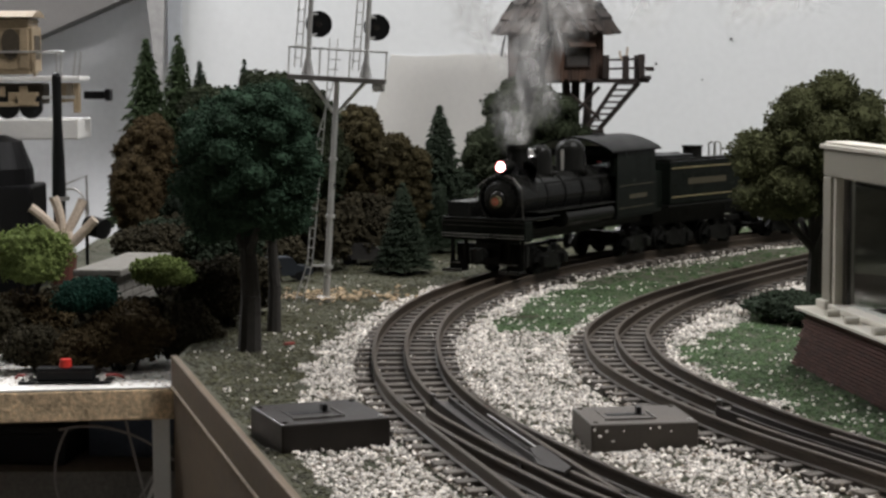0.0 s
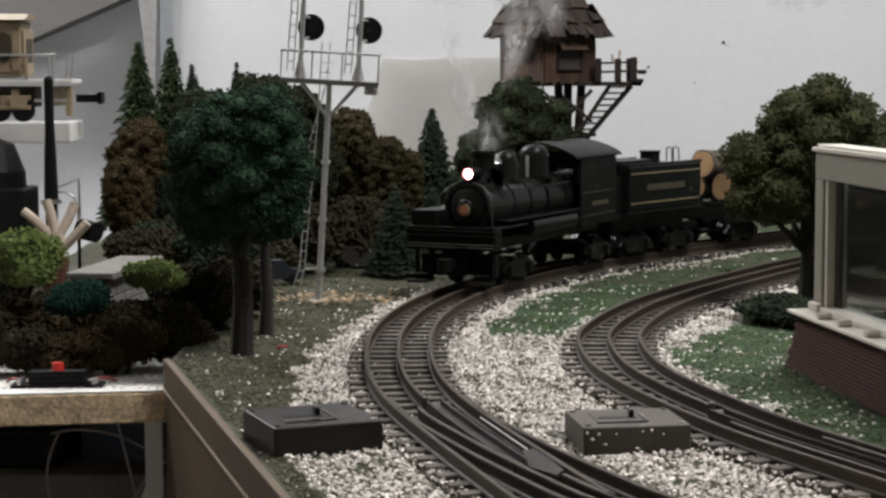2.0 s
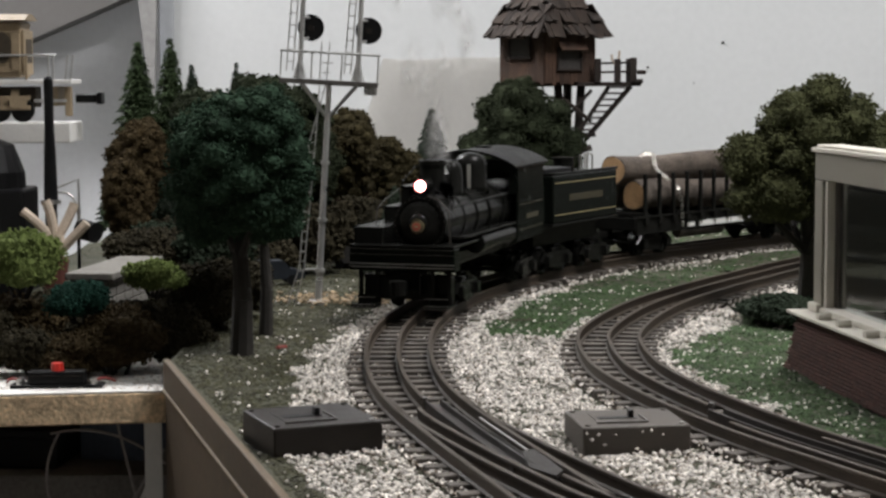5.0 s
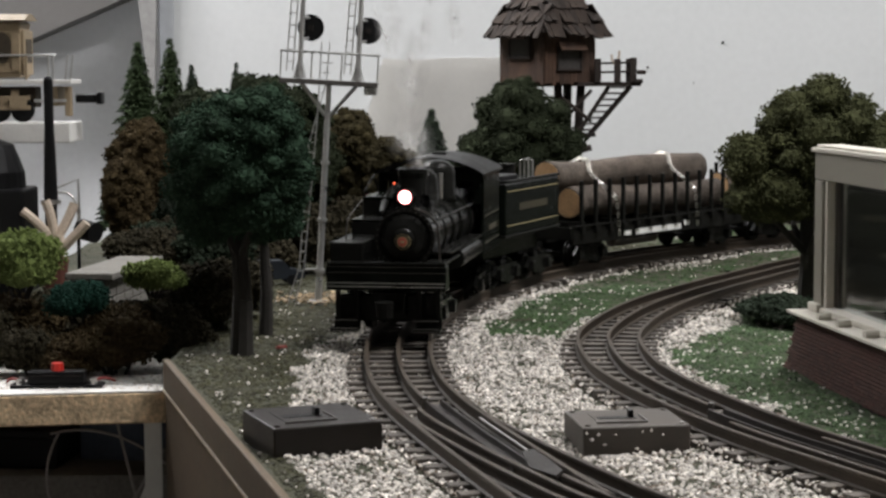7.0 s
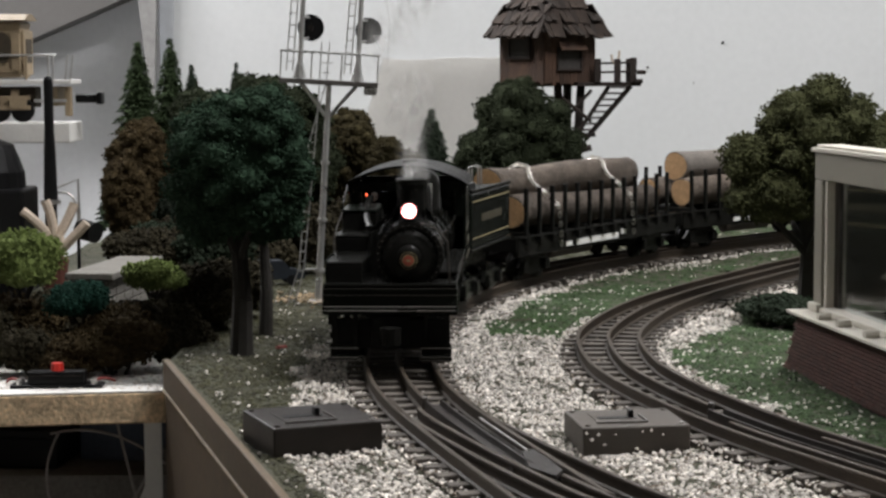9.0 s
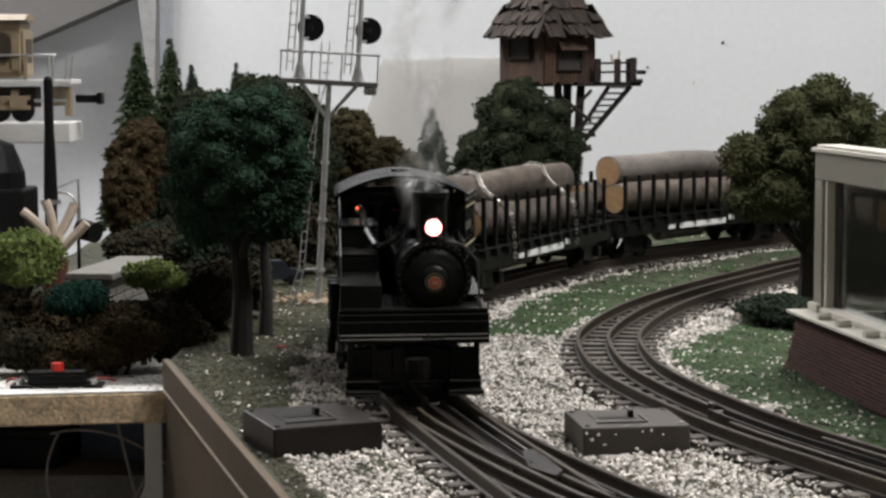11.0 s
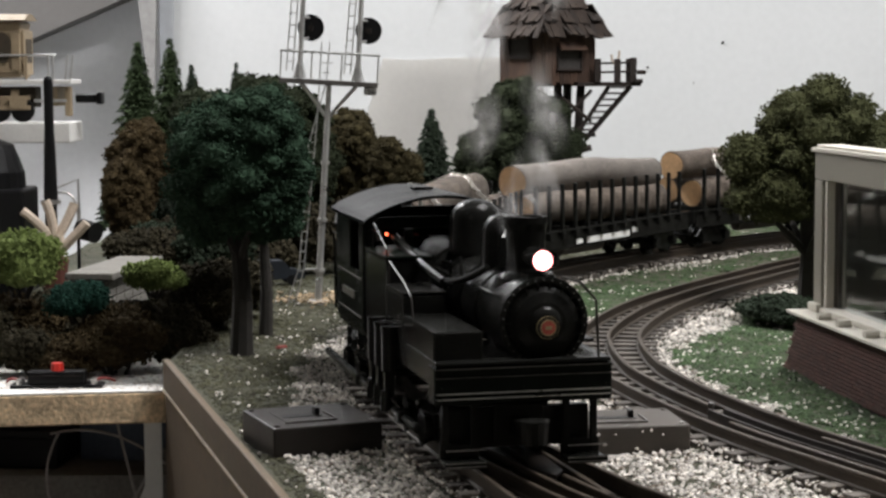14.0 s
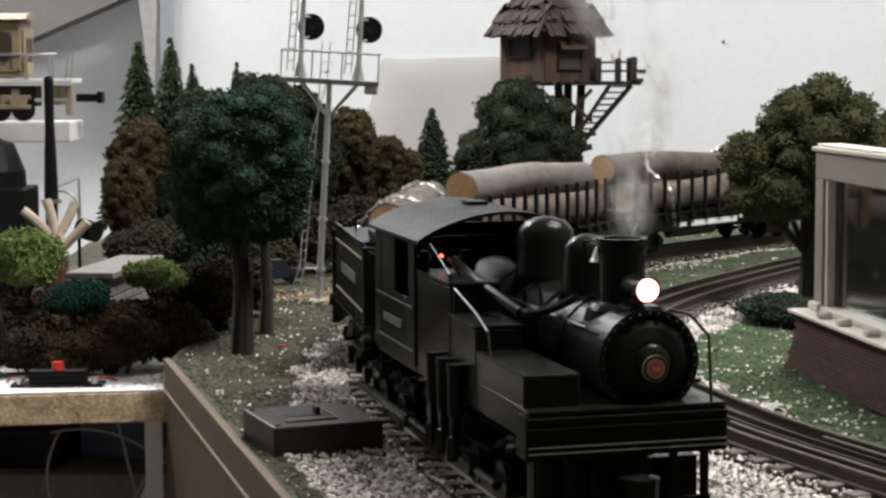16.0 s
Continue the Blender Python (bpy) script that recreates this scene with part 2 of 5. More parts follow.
RAIL_Z = 0.008
WAY_A = Way([(1.0837, 1.9812), (.928, 1.9405), (.7835, 1.8948), (.6534, 1.8403), (.5367, 1.7771), (.434, 1.7049), (.3422, 1.625), (.2592, 1.5433), (.1838, 1.4622),
             (.1186, 1.3826), (.068, 1.3046), (.0308, 1.2288), (.0047, 1.156), (-.0116, 1.0859), (-.0202, 1.0197), (-.0229, .9582), (-.0216, .9001), (-.0173, .8442),
             (-.0087, .7895), (.0036, .7359), (.0175, .6819), (.0326, .6255), (.0489, .5662), (.0675, .5051), (.0889, .4432)], 9)
WAY_B = Way([(.82, 1.83), (.55, 1.67), (.40, 1.525), (.2723, 1.3632), (.2127, 1.2702), (.1642, 1.1889), (.1203, 1.0993), (.090, .9986), (.0845, .94), (.0852, .895),
             (.0881, .8637), (.0992, .8074), (.1222, .7285), (.1464, .669), (.182, .59), (.235, .50)], 9)
WAY_C = Way([(-.0185, .87), (-.0095, .805), (-.0003, .7545), (.0101, .7212), (.0197, .6927), (.0287, .6674), (.0452, .6253), (.0543, .604), (.082, .55), (.125, .47)], 9)


# ---- room ----
def room():
    tagged(link("floor", box(-2.2, 2.6, -1.8, 2.55, -0.95, -0.9), FLOOR), "bare grey concrete floor under the layout", "floor", kind="structure")
    tagged(link("ceiling", box(-2.2, 2.6, -1.8, 2.55, 1.5, 1.56), WALL), "plain white ceiling", "ceiling", kind="structure")
    tagged(link("wall_back", box(-0.335, 2.6, 2.25, 2.35, -0.9, 1.5), WALL), "white painted wall behind the layout", "wall", kind="structure")
    # Walls out of view, dulled to cut the light bounced onto the layout.
    tagged(link("wall_right", box(2.5, 2.6, -1.8, 2.25, -0.9, 1.5), DIMWALL), "unseen side wall, dull beige to weaken bounced light", "wall", kind="structure")
    tagged(link("wall_rear", box(-2.2, 2.5, -1.8, -1.7, -0.9, 1.5), DIMWALL), "unseen rear wall, dull beige to weaken bounced light", "wall", kind="structure")
    tagged(link("wall_left", box(-2.2, -2.1, -1.7, 2.55, -0.9, 1.5), DIMWALL), "unseen side wall, dull beige to weaken bounced light", "wall", kind="structure")
    # the recess left of the backdrop
    tagged(link("wall_recess", box(-2.1, -0.335, 2.45, 2.55, -0.9, 1.5), GREYWALL), "cool grey wall of a recess beside the backdrop", "wall", kind="structure")
    # Sloping panel; the shade at the recess top is put into its grey.
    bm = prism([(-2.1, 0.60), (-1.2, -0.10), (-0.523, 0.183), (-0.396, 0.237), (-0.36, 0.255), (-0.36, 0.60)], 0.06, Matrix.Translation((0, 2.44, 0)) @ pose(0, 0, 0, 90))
    tagged(link("soffit", bm, RECESS_SHADE), "sloping panel with the recess's shade in its dark grey", "soffit", kind="structure")
    # Two folded wedges; their shadow streaks are put into the greys.
    bm = prism([(-.366, .30), (-.333, .30), (-.3425, .09)], 0.012, Matrix.Translation((0, 2.246, 0)) @ pose(0, 0, 0, 90))
    tagged(link("backdrop_edge", bm, mat("grey_fold_shade", (0.34, 0.335, 0.33), .85, vary=.25, scale=25, fine=120)), "folded edge of the backdrop sheet, shadow streak in its grey", "trim", kind="structure")
    bm = prism([(-.3345, .40), (-.3120, .40), (-.3215, .10), (-.3345, .07)], 0.004, Matrix.Translation((0, 2.2485, 0)) @ pose(0, 0, 0, 90))
    tagged(link("backdrop_fold", bm, mat("blue_grey_fold_shade", (0.52, 0.545, 0.58), .85, vary=.1, scale=25, fine=120)), "turned fold of the backdrop sheet, shade in its blue-grey", "trim", kind="structure")
    # Thin tan sheet over the wall, slanted on its left side.
    bm = bmesh.new()
    nx, nz = 14, 8
    vs = [[bm.verts.new((-0.15 + 0.08 * (j / nz) ** .6 + (0.255 - 0.08 * (j / nz) ** .6) * i / nx, 2.246 - 0.0008 * math.sin(i * 0.5) ** 2, -0.02 + 0.1795 * j / nz - (0.0022 * math.sin(math.pi * min(1, i / 6)) if j == nz else 0))) for i in range(nx + 1)] for j in range(nz + 1)]
    for j in range(nz):
        for i in range(nx):
            bm.faces.new((vs[j][i], vs[j][i + 1], vs[j + 1][i + 1], vs[j + 1][i]))
    bmesh.ops.solidify(bm, geom=bm.faces[:], thickness=0.0015)
    tagged(link("tan_wall_patch", bm, TANPANEL), "pale tan patch with a curved top edge on the white wall", "card", kind="structure")
    for i, (p, w, size) in enumerate(LAMPS):
        m = pose(p[0], p[1], p[2], (0, 0, 36)[i], 0, (0, 0, -25)[i])
        t = thing("ceiling_light", m, "unseen white ceiling fitting added to light the room", "ceiling light", "ceiling lights")
        part("housing", box(-size[0] / 2 - .02, size[0] / 2 + .02, -size[1] / 2 - .02, size[1] / 2 + .02, 0.005, 0.05, 0.005), WHITESH, t)
        la = bpy.data.lights.new("tube", "AREA")
        la.shape, la.size, la.size_y, la.energy, la.color = "RECTANGLE", size[0], size[1], w, (0.965, 0.945, 0.950)
        lo = new("tube", la)
        lo.matrix_world = m


# ---- layout base ----
EDGE = [(0.067, 0.20), (-0.0579, 0.651), (-0.1386, 0.942), (-0.1396, 0.945)]


def edge_x(y):
    for (x0, y0), (x1, y1) in zip(EDGE[:-1], EDGE[1:]):
        if y0 <= y <= y1:
            return x0 + (x1 - x0) * (y - y0) / (y1 - y0)
    return 0.067 if y < 0.2 else -0.30 if y > 1.35 else -0.36 if y > 1.10 else -0.1396


def hilly(x, y):
    z = -0.0005 + 0.0022 * (noise.noise(Vector((x * 22, y * 22, 0))) + 0.5 * noise.noise(Vector((x * 60, y * 60, 3))))
    d = min(WAY_A.near(x, y), WAY_B.near(x, y), WAY_C.near(x, y))
    if d < 0.034:
        z = -0.002 + (z + 0.002) * max(0, (d - 0.022) / 0.012)
    return z


def ground():
    bm = bmesh.new()
    ys = list(np.arange(0.2, 1.50, 0.009)) + list(np.arange(1.50, 2.27, 0.022))
    rows = []
    for y in ys:
        x0 = edge_x(y)
        row = []
        for i in range(101):
            u = i / 100
            x = x0 + (1.0 - x0) * u ** 1.6
            row.append(bm.verts.new((x, y, hilly(x, y))))
        rows.append(row)
    for a, b in zip(rows[:-1], rows[1:]):
        for i in range(100):
            bm.faces.new((a[i], a[i + 1], b[i + 1], b[i]))
    tagged(link("ground", bm, EARTH, smooth=True), "scenic layout ground of painted earth and scatter", "ground", kind="structure")
    # the board under the scenery and its brown front
    bm = prism([(0.070, 0.195), (-0.0555, 0.651), (-0.1365, 0.942), (-0.1375, 1.105), (-0.362, 1.105), (-0.362, 1.355), (-0.302, 1.355), (-0.302, 2.25), (1.0, 2.25), (1.0, 0.195)], 0.026, Matrix.Translation((0, 0, -0.0305)))
    tagged(link("baseboard", bm, DARKWOOD), "timber baseboard below the scenery", "baseboard", kind="structure")
    t = thing("fascia", pose(0, 0, 0), "brown varnished fascia board along the layout's edge", "fascia", kind="structure")
    a, b = Vector((0.0685, 0.195, 0)), Vector((-0.1386, 0.942, 0))
    d = (b - a).normalized()
    m = Matrix.Translation(a) @ Matrix(((d.x, -d.y, 0, 0), (d.y, d.x, 0, 0), (0, 0, 1, 0), (0, 0, 0, 1)))
    L = (b - a).length
    part("rim", box(0, L, -0.0, 0.0035, -0.0135, 0.0015, 0.0006, m=m), FASCIA, t)
    part("panel", box(0, L, 0.0, 0.0025, -0.42, -0.0157, 0.0004, m=m), FASCIA, t)
    part("bead", rod(m @ Vector((0, 0.0032, -0.0146)), m @ Vector((L, 0.0032, -0.0146)), 0.0009), mat("worn_bead", (0.26, 0.20, 0.13), .7, vary=.4, scale=80), t, "pale worn edge bead")


# ---- tracks ----
def strip(way, s0, s1, off, prof, step=0.006):
    """Sweep a closed cross-section (sideways, up) along a way."""
    bm = bmesh.new()
    n = max(2, int((s1 - s0) / step))
    rings = []
    for i in range(n + 1):
        s = s0 + (s1 - s0) * i / n
        p, d = way.at(s), way.dir(s)
        rings.append([bm.verts.new((p[0] - d[1] * (off + u), p[1] + d[0] * (off + u), z)) for u, z in prof])
    k = len(prof)
    for a, b in zip(rings[:-1], rings[1:]):
        for i in range(k):
            bm.faces.new((a[i], a[(i + 1) % k], b[(i + 1) % k], b[i]))
    bm.faces.new(rings[0]), bm.faces.new(rings[-1])
    return bm


RAILPROF = [(-.0015, .0022), (.0015, .0022), (.0015, .0028), (.0005, .0033), (.0005, .0062), (.0010, .0066), (.0010, .0078), (.0007, .0081), (-.0007, .0081), (-.0010, .0078), (-.0010, .0066), (-.0005, .0062), (-.0005, .0033), (-.0015, .0028)]
TIE_MESH = {}


def tie_mesh(L):
    if L not in TIE_MESH:
        bm = box(-0.0033, 0.0033, -L / 2, L / 2, -0.0015, 0.0024, 0.0004)
        me = bpy.data.meshes.new("tie")
        bm.to_mesh(me)
        bm.free()
        me.materials.append(TIE)
        TIE_MESH[L] = me
    return TIE_MESH[L]


def track(name, way, s0, s1, label, rails=(-0.0159, 0.0, 0.0159), ties=True, spacing=0.0154, tie_from=0.0):
    t = thing(name, pose(0, 0, 0), label, "railway track", "model tracks", "structure")
    for o in rails:
        part("rail", strip(way, s0, s1, o, RAILPROF), RAIL, t)
    if ties:
        s = max(s0, tie_from)
        while s < s1:
            p, d = way.at(s), way.dir(s)
            ob = new("tie", tie_mesh(0.050))
            ob.parent = t
            ob.matrix_basis = pose(p[0], p[1], rnd.uniform(-.0002, .0002), 0, 0, math.degrees(math.atan2(d[1], d[0])) + rnd.uniform(-1.5, 1.5))
            s += spacing
    return t


TROUGH = [(-.0040, .0022), (.0040, .0022), (.0040, .0074), (.0029, .0074), (.0026, .0052), (-.0026, .0052), (-.0029, .0074), (-.0040, .0074)]


def tracks():
    main = track("main_track", WAY_A, 0.10, WAY_A.length, "curved three-rail track with dusty dark ties", rails=(-0.0159, 0.0159), tie_from=0.42)
    part("centre_rail", strip(WAY_A, 0.10, WAY_A.s_at(.788), 0.0, RAILPROF), RAIL, main)
    part("rail_pin", rod((-.0080, .7860, .004), (-.0079, .7845, .0088), .0016, .0012, 8), GUN, main, "pale rail pin")
    inner = track("inner_track", WAY_B, 0.02, WAY_B.length, "inner curved three-rail track with dusty dark ties", rails=(-0.0159, 0.0159), tie_from=0.25)
    part("centre_rail", strip(WAY_B, 0.02, WAY_B.s_at(.768), 0.0, RAILPROF), RAIL, inner)
    t = track("turnout_branch", WAY_C, WAY_C.s_at(.79), WAY_C.length, "diverging rails of a turnout with a black centre trough", rails=(-0.0159, 0.0159), tie_from=0.16)
    part("closure_rail", strip(WAY_C, WAY_C.s_at(.765), WAY_C.length, -0.0078, RAILPROF), RAIL, t)
    part("centre_trough", strip(WAY_A, WAY_A.s_at(.784), WAY_A.s_at(.655), 0.0035, TROUGH), BLACKBOX, t, "black moulded centre trough")
    part("guard_rail", rod((.0146, .7441, .0072), (.0309, .6785, .0072), .0006, None, 6), GUN, t, "worn bright guard strip")
    part("frog_plate", prism([(.0285, .678), (.0335, .683), (.0415, .645), (.0385, .636), (.030, .650)], 0.0012, Matrix.Translation((0, 0, .0062))), BLACKBOX, t, "dull dark frog plate")
    part("centre_rail", strip(WAY_C, WAY_C.s_at(.636), WAY_C.length, 0.0, RAILPROF), RAIL, t)
    t2 = thing("inner_turnout", pose(0, 0, 0), "closed turnout with a black centre trough on the inner track", "railway track", "model tracks", "structure")
    s = WAY_B.s_at(.764)
    part("centre_trough", strip(WAY_B, s, s + .175, 0.0, TROUGH), BLACKBOX, t2, "black moulded centre trough")
    part("guard_rail", strip(WAY_B, s + .03, s + 0.24, -0.0085, RAILPROF), RAIL, t2)
    part("closure_rail", strip(WAY_B, s + .07, s + 0.24, 0.0085, RAILPROF), RAIL, t2)
    part("rail_pin", rod((.1105, .7690, .004), (.1106, .7680, .0088), .0015, .0012, 8), GUN, t2, "pale rail pin")


# ---- scatter ----
OCTA = [(1, 0, 0), (-1, 0, 0), (0, 1, 0), (0, -1, 0), (0, 0, 1), (0, 0, -1)]
OCTF = [(0, 2, 4), (2, 1, 4), (1, 3, 4), (3, 0, 4), (2, 0, 5), (1, 2, 5), (3, 1, 5), (0, 3, 5)]


def crumbs(name, places, size, material, r, flat=0.75):
    V, Fc = [], []
    for x, y, z in places:
        k = size * r.uniform(0.6, 1.35)
        q = Euler((r.uniform(0, 6), r.uniform(0, 6), r.uniform(0, 6))).to_matrix()
        b = len(V)
        for o in OCTA:
            p = q @ Vector((o[0] * k * r.uniform(.7, 1.2), o[1] * k * r.uniform(.7, 1.2), o[2] * k * r.uniform(.6, 1.0)))
            V.append((x + p.x, y + p.y, z + p.z * flat))
        Fc += [tuple(b + i for i in f) for f in OCTF]
    return raw(name, V, Fc, material)


def zone(x, y):
    """What covers the ground at a place: white stones, green turf or olive earth."""
    da, db, dc = WAY_A.near(x, y), WAY_B.near(x, y), WAY_C.near(x, y)
    n = noise.noise(Vector((x * 28, y * 28, 1.7))) + 0.5 * noise.noise(Vector((x * 80, y * 80, 4)))
    d = min(da, db, dc)
    left = x < WAY_A.p[np.argmin(np.abs(WAY_A.p[:, 1] - y)), 0] if y < 1.57 else False
    if left and y > 0.77:
        return "stone" if da < 0.045 + 0.012 * n + (0.006 if y < 0.99 else -0.003) else "olive"
    if left:
        lim = edge_x(y) + 0.010 + 0.006 * n
        return "stone" if x > lim and y < 0.735 else ("olive" if da > 0.04 + .01 * n else "stone")
    xb = WAY_B.p[np.argmin(np.abs(WAY_B.p[:, 1] - y)), 0]
    if x < xb or y > 1.52:
        # the island between the two tracks
        if y > 1.02 + 0.014 * n:
            return "stone" if da < 0.042 + 0.018 * n or db < 0.030 + 0.010 * n else "turf"
        return "stone"
    return "stone" if db < 0.036 + 0.014 * n + (0.012 if y > 1.0 else 0.0) else "turf"


def scatter():
    r = random.Random(11)
    buckets = {"stone": [], "turf": [], "olive": [], "dirty": [], "specks": []}

    def put(x, y):
        if x < edge_x(y) + 0.003:
            return
        d = min(WAY_A.near(x, y), WAY_B.near(x, y), WAY_C.near(x, y))
        k = zone(x, y)
        z = hilly(x, y)
        if d < 0.026:
            if r.random() < (0.16 + 0.30 * max(0, noise.noise(Vector((x * 40, y * 40, 6)))) if d < .0185 else 1.0):
                buckets["dirty" if r.random() < (0.66 if d < .0185 else .30) else "stone"].append((x, y, .0002 + r.uniform(0, .0013)))
            return
        if k == "stone":
            buckets["dirty" if r.random() < 0.10 else "stone"].append((x, y, z + r.uniform(0, .0012)))
        else:
            if r.random() < (0.5 if k == "olive" else 1.0) * (0.09 if noise.noise(Vector((x * 45, y * 45, 9))) > 0.12 else 0.010):
                buckets["stone"].append((x, y, z + .0008))
            buckets[k].append((x, y, z))

    for _ in range(88000):
        y = 0.55 + 0.70 * r.random() ** 1.25
        put(r.uniform(-0.16, 0.25), y)
    for _ in range(24000):
        put(r.uniform(-0.16, 0.42), r.uniform(1.17, 1.75))
    for _ in range(4000):
        put(r.uniform(-0.5, 0.7), r.uniform(1.5, 2.2))
    crumb = functools.partial(crumbs, r=r)
    tagged(crumb("ballast", buckets["stone"], 0.00102, STONE), "white crushed stone ballast beside the tracks", "gravel", kind="stuff")
    tagged(crumb("dirty_ballast", buckets["dirty"], 0.0010, STONE_DK), "brown dirty ballast between the rails", "gravel", kind="stuff")
    tagged(crumb("turf", buckets["turf"], 0.0017, TURF, flat=0.5), "dark green flocked turf between the tracks", "grass", kind="stuff")
    tagged(crumb("olive_turf", buckets["olive"], 0.0015, TURF_DRY, flat=0.45), "olive brown flocked turf near the edge", "grass", kind="stuff")
    chips = [(r.gauss(-.070, .022), r.gauss(1.185, .014), .002) for _ in range(170)]
    tagged(crumb("wood_chips", chips, 0.0020, CHIP, flat=0.5), "pale wood chips round the signal mast", "chips", kind="stuff")


# ---- trees ----
def clump_cloud(lobes, count, size, r, up=0.0):
    """Many small faceted clumps on the skins of a few lobes (centre, radii)."""
    V, Fc = [], []
    area = [a * b + b * c + a * c for _, (a, b, c) in lobes]
    # dense foliage inside each lobe
    for c, rad in lobes:
        b = len(V)
        for i in range(7):
            th = math.pi * (i + .5) / 7
            for j in range(10):
                ph = TAU * j / 10
                d = Vector((math.sin(th) * math.cos(ph), math.sin(th) * math.sin(ph), math.cos(th)))
                k = .86 * (1 + 0.16 * noise.noise(d * 3.1 + Vector(c) * 90))
                V.append((c[0] + d.x * rad[0] * k, c[1] + d.y * rad[1] * k, c[2] + d.z * rad[2] * k))
        for i in range(6):
            for j in range(10):
                Fc.append((b + i * 10 + j, b + i * 10 + (j + 1) % 10, b + (i + 1) * 10 + (j + 1) % 10, b + (i + 1) * 10 + j))
    for (c, rad), ar in zip(lobes, area):
        for _ in range(int(count * ar / sum(area))):
            d = Vector((r.gauss(0, 1), r.gauss(0, 1), r.gauss(0, 1))).normalized()
            if d.z < -0.75:
                continue
            k = 1 + (r.uniform(-.20, .12) if r.random() < 0.88 else r.uniform(0, .28)) * min(1, .0085 / rad[0])
            bumpy = 1 + 0.16 * noise.noise(d * 3.1 + Vector(c) * 90)
            p = Vector((c[0] + d.x * rad[0] * k * bumpy, c[1] + d.y * rad[1] * k * bumpy, c[2] + d.z * rad[2] * k * bumpy))
            s = size * r.uniform(0.55, 1.4)
            q = Euler((r.uniform(0, 6), r.uniform(0, 6), r.uniform(0, 6))).to_matrix()
            b = len(V)
            for o in OCTA:
                w = q @ Vector((o[0] * s * r.uniform(.6, 1.2), o[1] * s * r.uniform(.6, 1.2), o[2] * s * r.uniform(.5, 1.1)))
                V.append(tuple(p + w))
            Fc += [tuple(b + i for i in f) for f in OCTF]
    return V, Fc


def lobed(masses, size, r):
    """Cover a few large masses with many small lobes, so that the crown looks knobbly."""
    out = []
    for c, rad in masses:
        out.append((c, tuple(q * .90 for q in rad)))
        n = max(8, int(2.6 * (rad[0] * rad[2]) / (size * size)))
        for k in range(n):
            zz = 1 - 2 * (k + .5) / n
            if zz < -.8:
                continue
            a, q = k * 2.39996 + r.uniform(-.3, .3), math.sqrt(1 - zz * zz)
            g = r.uniform(.88, 1.05)
            s = size * r.uniform(.55, 1.2)
            out.append(((c[0] + math.cos(a) * q * (rad[0] - s * .55) * g, c[1] + math.sin(a) * q * (rad[1] - s * .55) * g, c[2] + zz * (rad[2] - s * .55) * g), (s, s, s * .85)))
    return out


def broadleaf(x, y, z, height, crown_r, crown_low, material, label, seed, count=2600, size=0.0030, trunk_r=0.0045, masses=None, limbs=4, name="tree"):
    r = random.Random(seed)
    t = thing(name, pose(x, y, z), label, "tree", "model trees")
    bm = bmesh.new()
    pts = [(0, 0, -0.003), (0.001, 0, height * 0.2), (-0.001, 0.001, height * 0.45), (0, 0, height * 0.62)]
    for i in range(3):
        rod(pts[i], pts[i + 1], trunk_r * (1.25 - .28 * i), trunk_r * (1 - .28 * i), 9, bm)
    lo = crown_low
    for k in range(limbs):
        a = TAU * k / limbs + r.uniform(-.4, .4)
        p = (math.cos(a) * crown_r * .6, math.sin(a) * crown_r * .6, lo + (height - lo) * r.uniform(.25, .55))
        rod((0, 0, lo * r.uniform(.75, 1.0)), p, trunk_r * .5, trunk_r * .18, 6, bm)
    part("trunk", bm, TRUNK, t)
    ch = height - lo
    if masses is None:
        masses = [((0, 0, lo + ch * .50), (crown_r * .80, crown_r * .80, ch * .44))]
        for k in range(5):
            a = TAU * k / 5 + r.uniform(-.4, .4)
            masses.append(((math.cos(a) * crown_r * .42, math.sin(a) * crown_r * .42, lo + ch * r.uniform(.28, .72)), (crown_r * .52, crown_r * .52, ch * .26)))
    V, Fc = clump_cloud(lobed(masses, crown_r * .24, r), int(count * 4.2), size * .46, r)
    raw("crown", V, Fc, material, t)
    return t


def conifer(x, y, z, height, rad, material, label, seed, low=0.08, tiers=16, name="conifer"):
    r = random.Random(seed)
    t = thing(name, pose(x, y, z), label, "tree", "model trees")
    part("trunk", rod((0, 0, -.003), (0, 0, height * .9), rad * .13, rad * .04, 7), TRUNK, t)
    part("bough_core", rod((0, 0, height * low), (0, 0, height * .99), rad * .72, rad * .05, 14), material, t)
    V, Fc = [], []
    for k in range(tiers):
        u = k / (tiers - 1)
        zc = height * (low + (1 - low) * u)
        rr = rad * (1 - u) ** .80 + rad * .07
        n = int(60 + 380 * (1 - u))
        for i in range(n):
            a = r.uniform(0, TAU)
            v = r.uniform(0, 1)
            q = rr * (1.08 - .42 * v) * r.uniform(.72, 1.0)
            p = Vector((math.cos(a) * q, math.sin(a) * q, zc + (v - .5) * 1.15 * height * (1 - low) / tiers))
            out = Vector((math.cos(a), math.sin(a), -.35)).normalized()
            side = out.cross(Vector((0, 0, 1))).normalized()
            s = rad * .058 * r.uniform(.7, 1.3)
            b = len(V)
            for w in (out * s * 1.3, -out * s, side * s * .7, -side * s * .7, Vector((0, 0, s * .45)), Vector((0, 0, -s * .3))):
                V.append(tuple(p + w))
            Fc += [tuple(b + j for j in f) for f in OCTF]
    raw("crown", V, Fc, material, t)
    return t


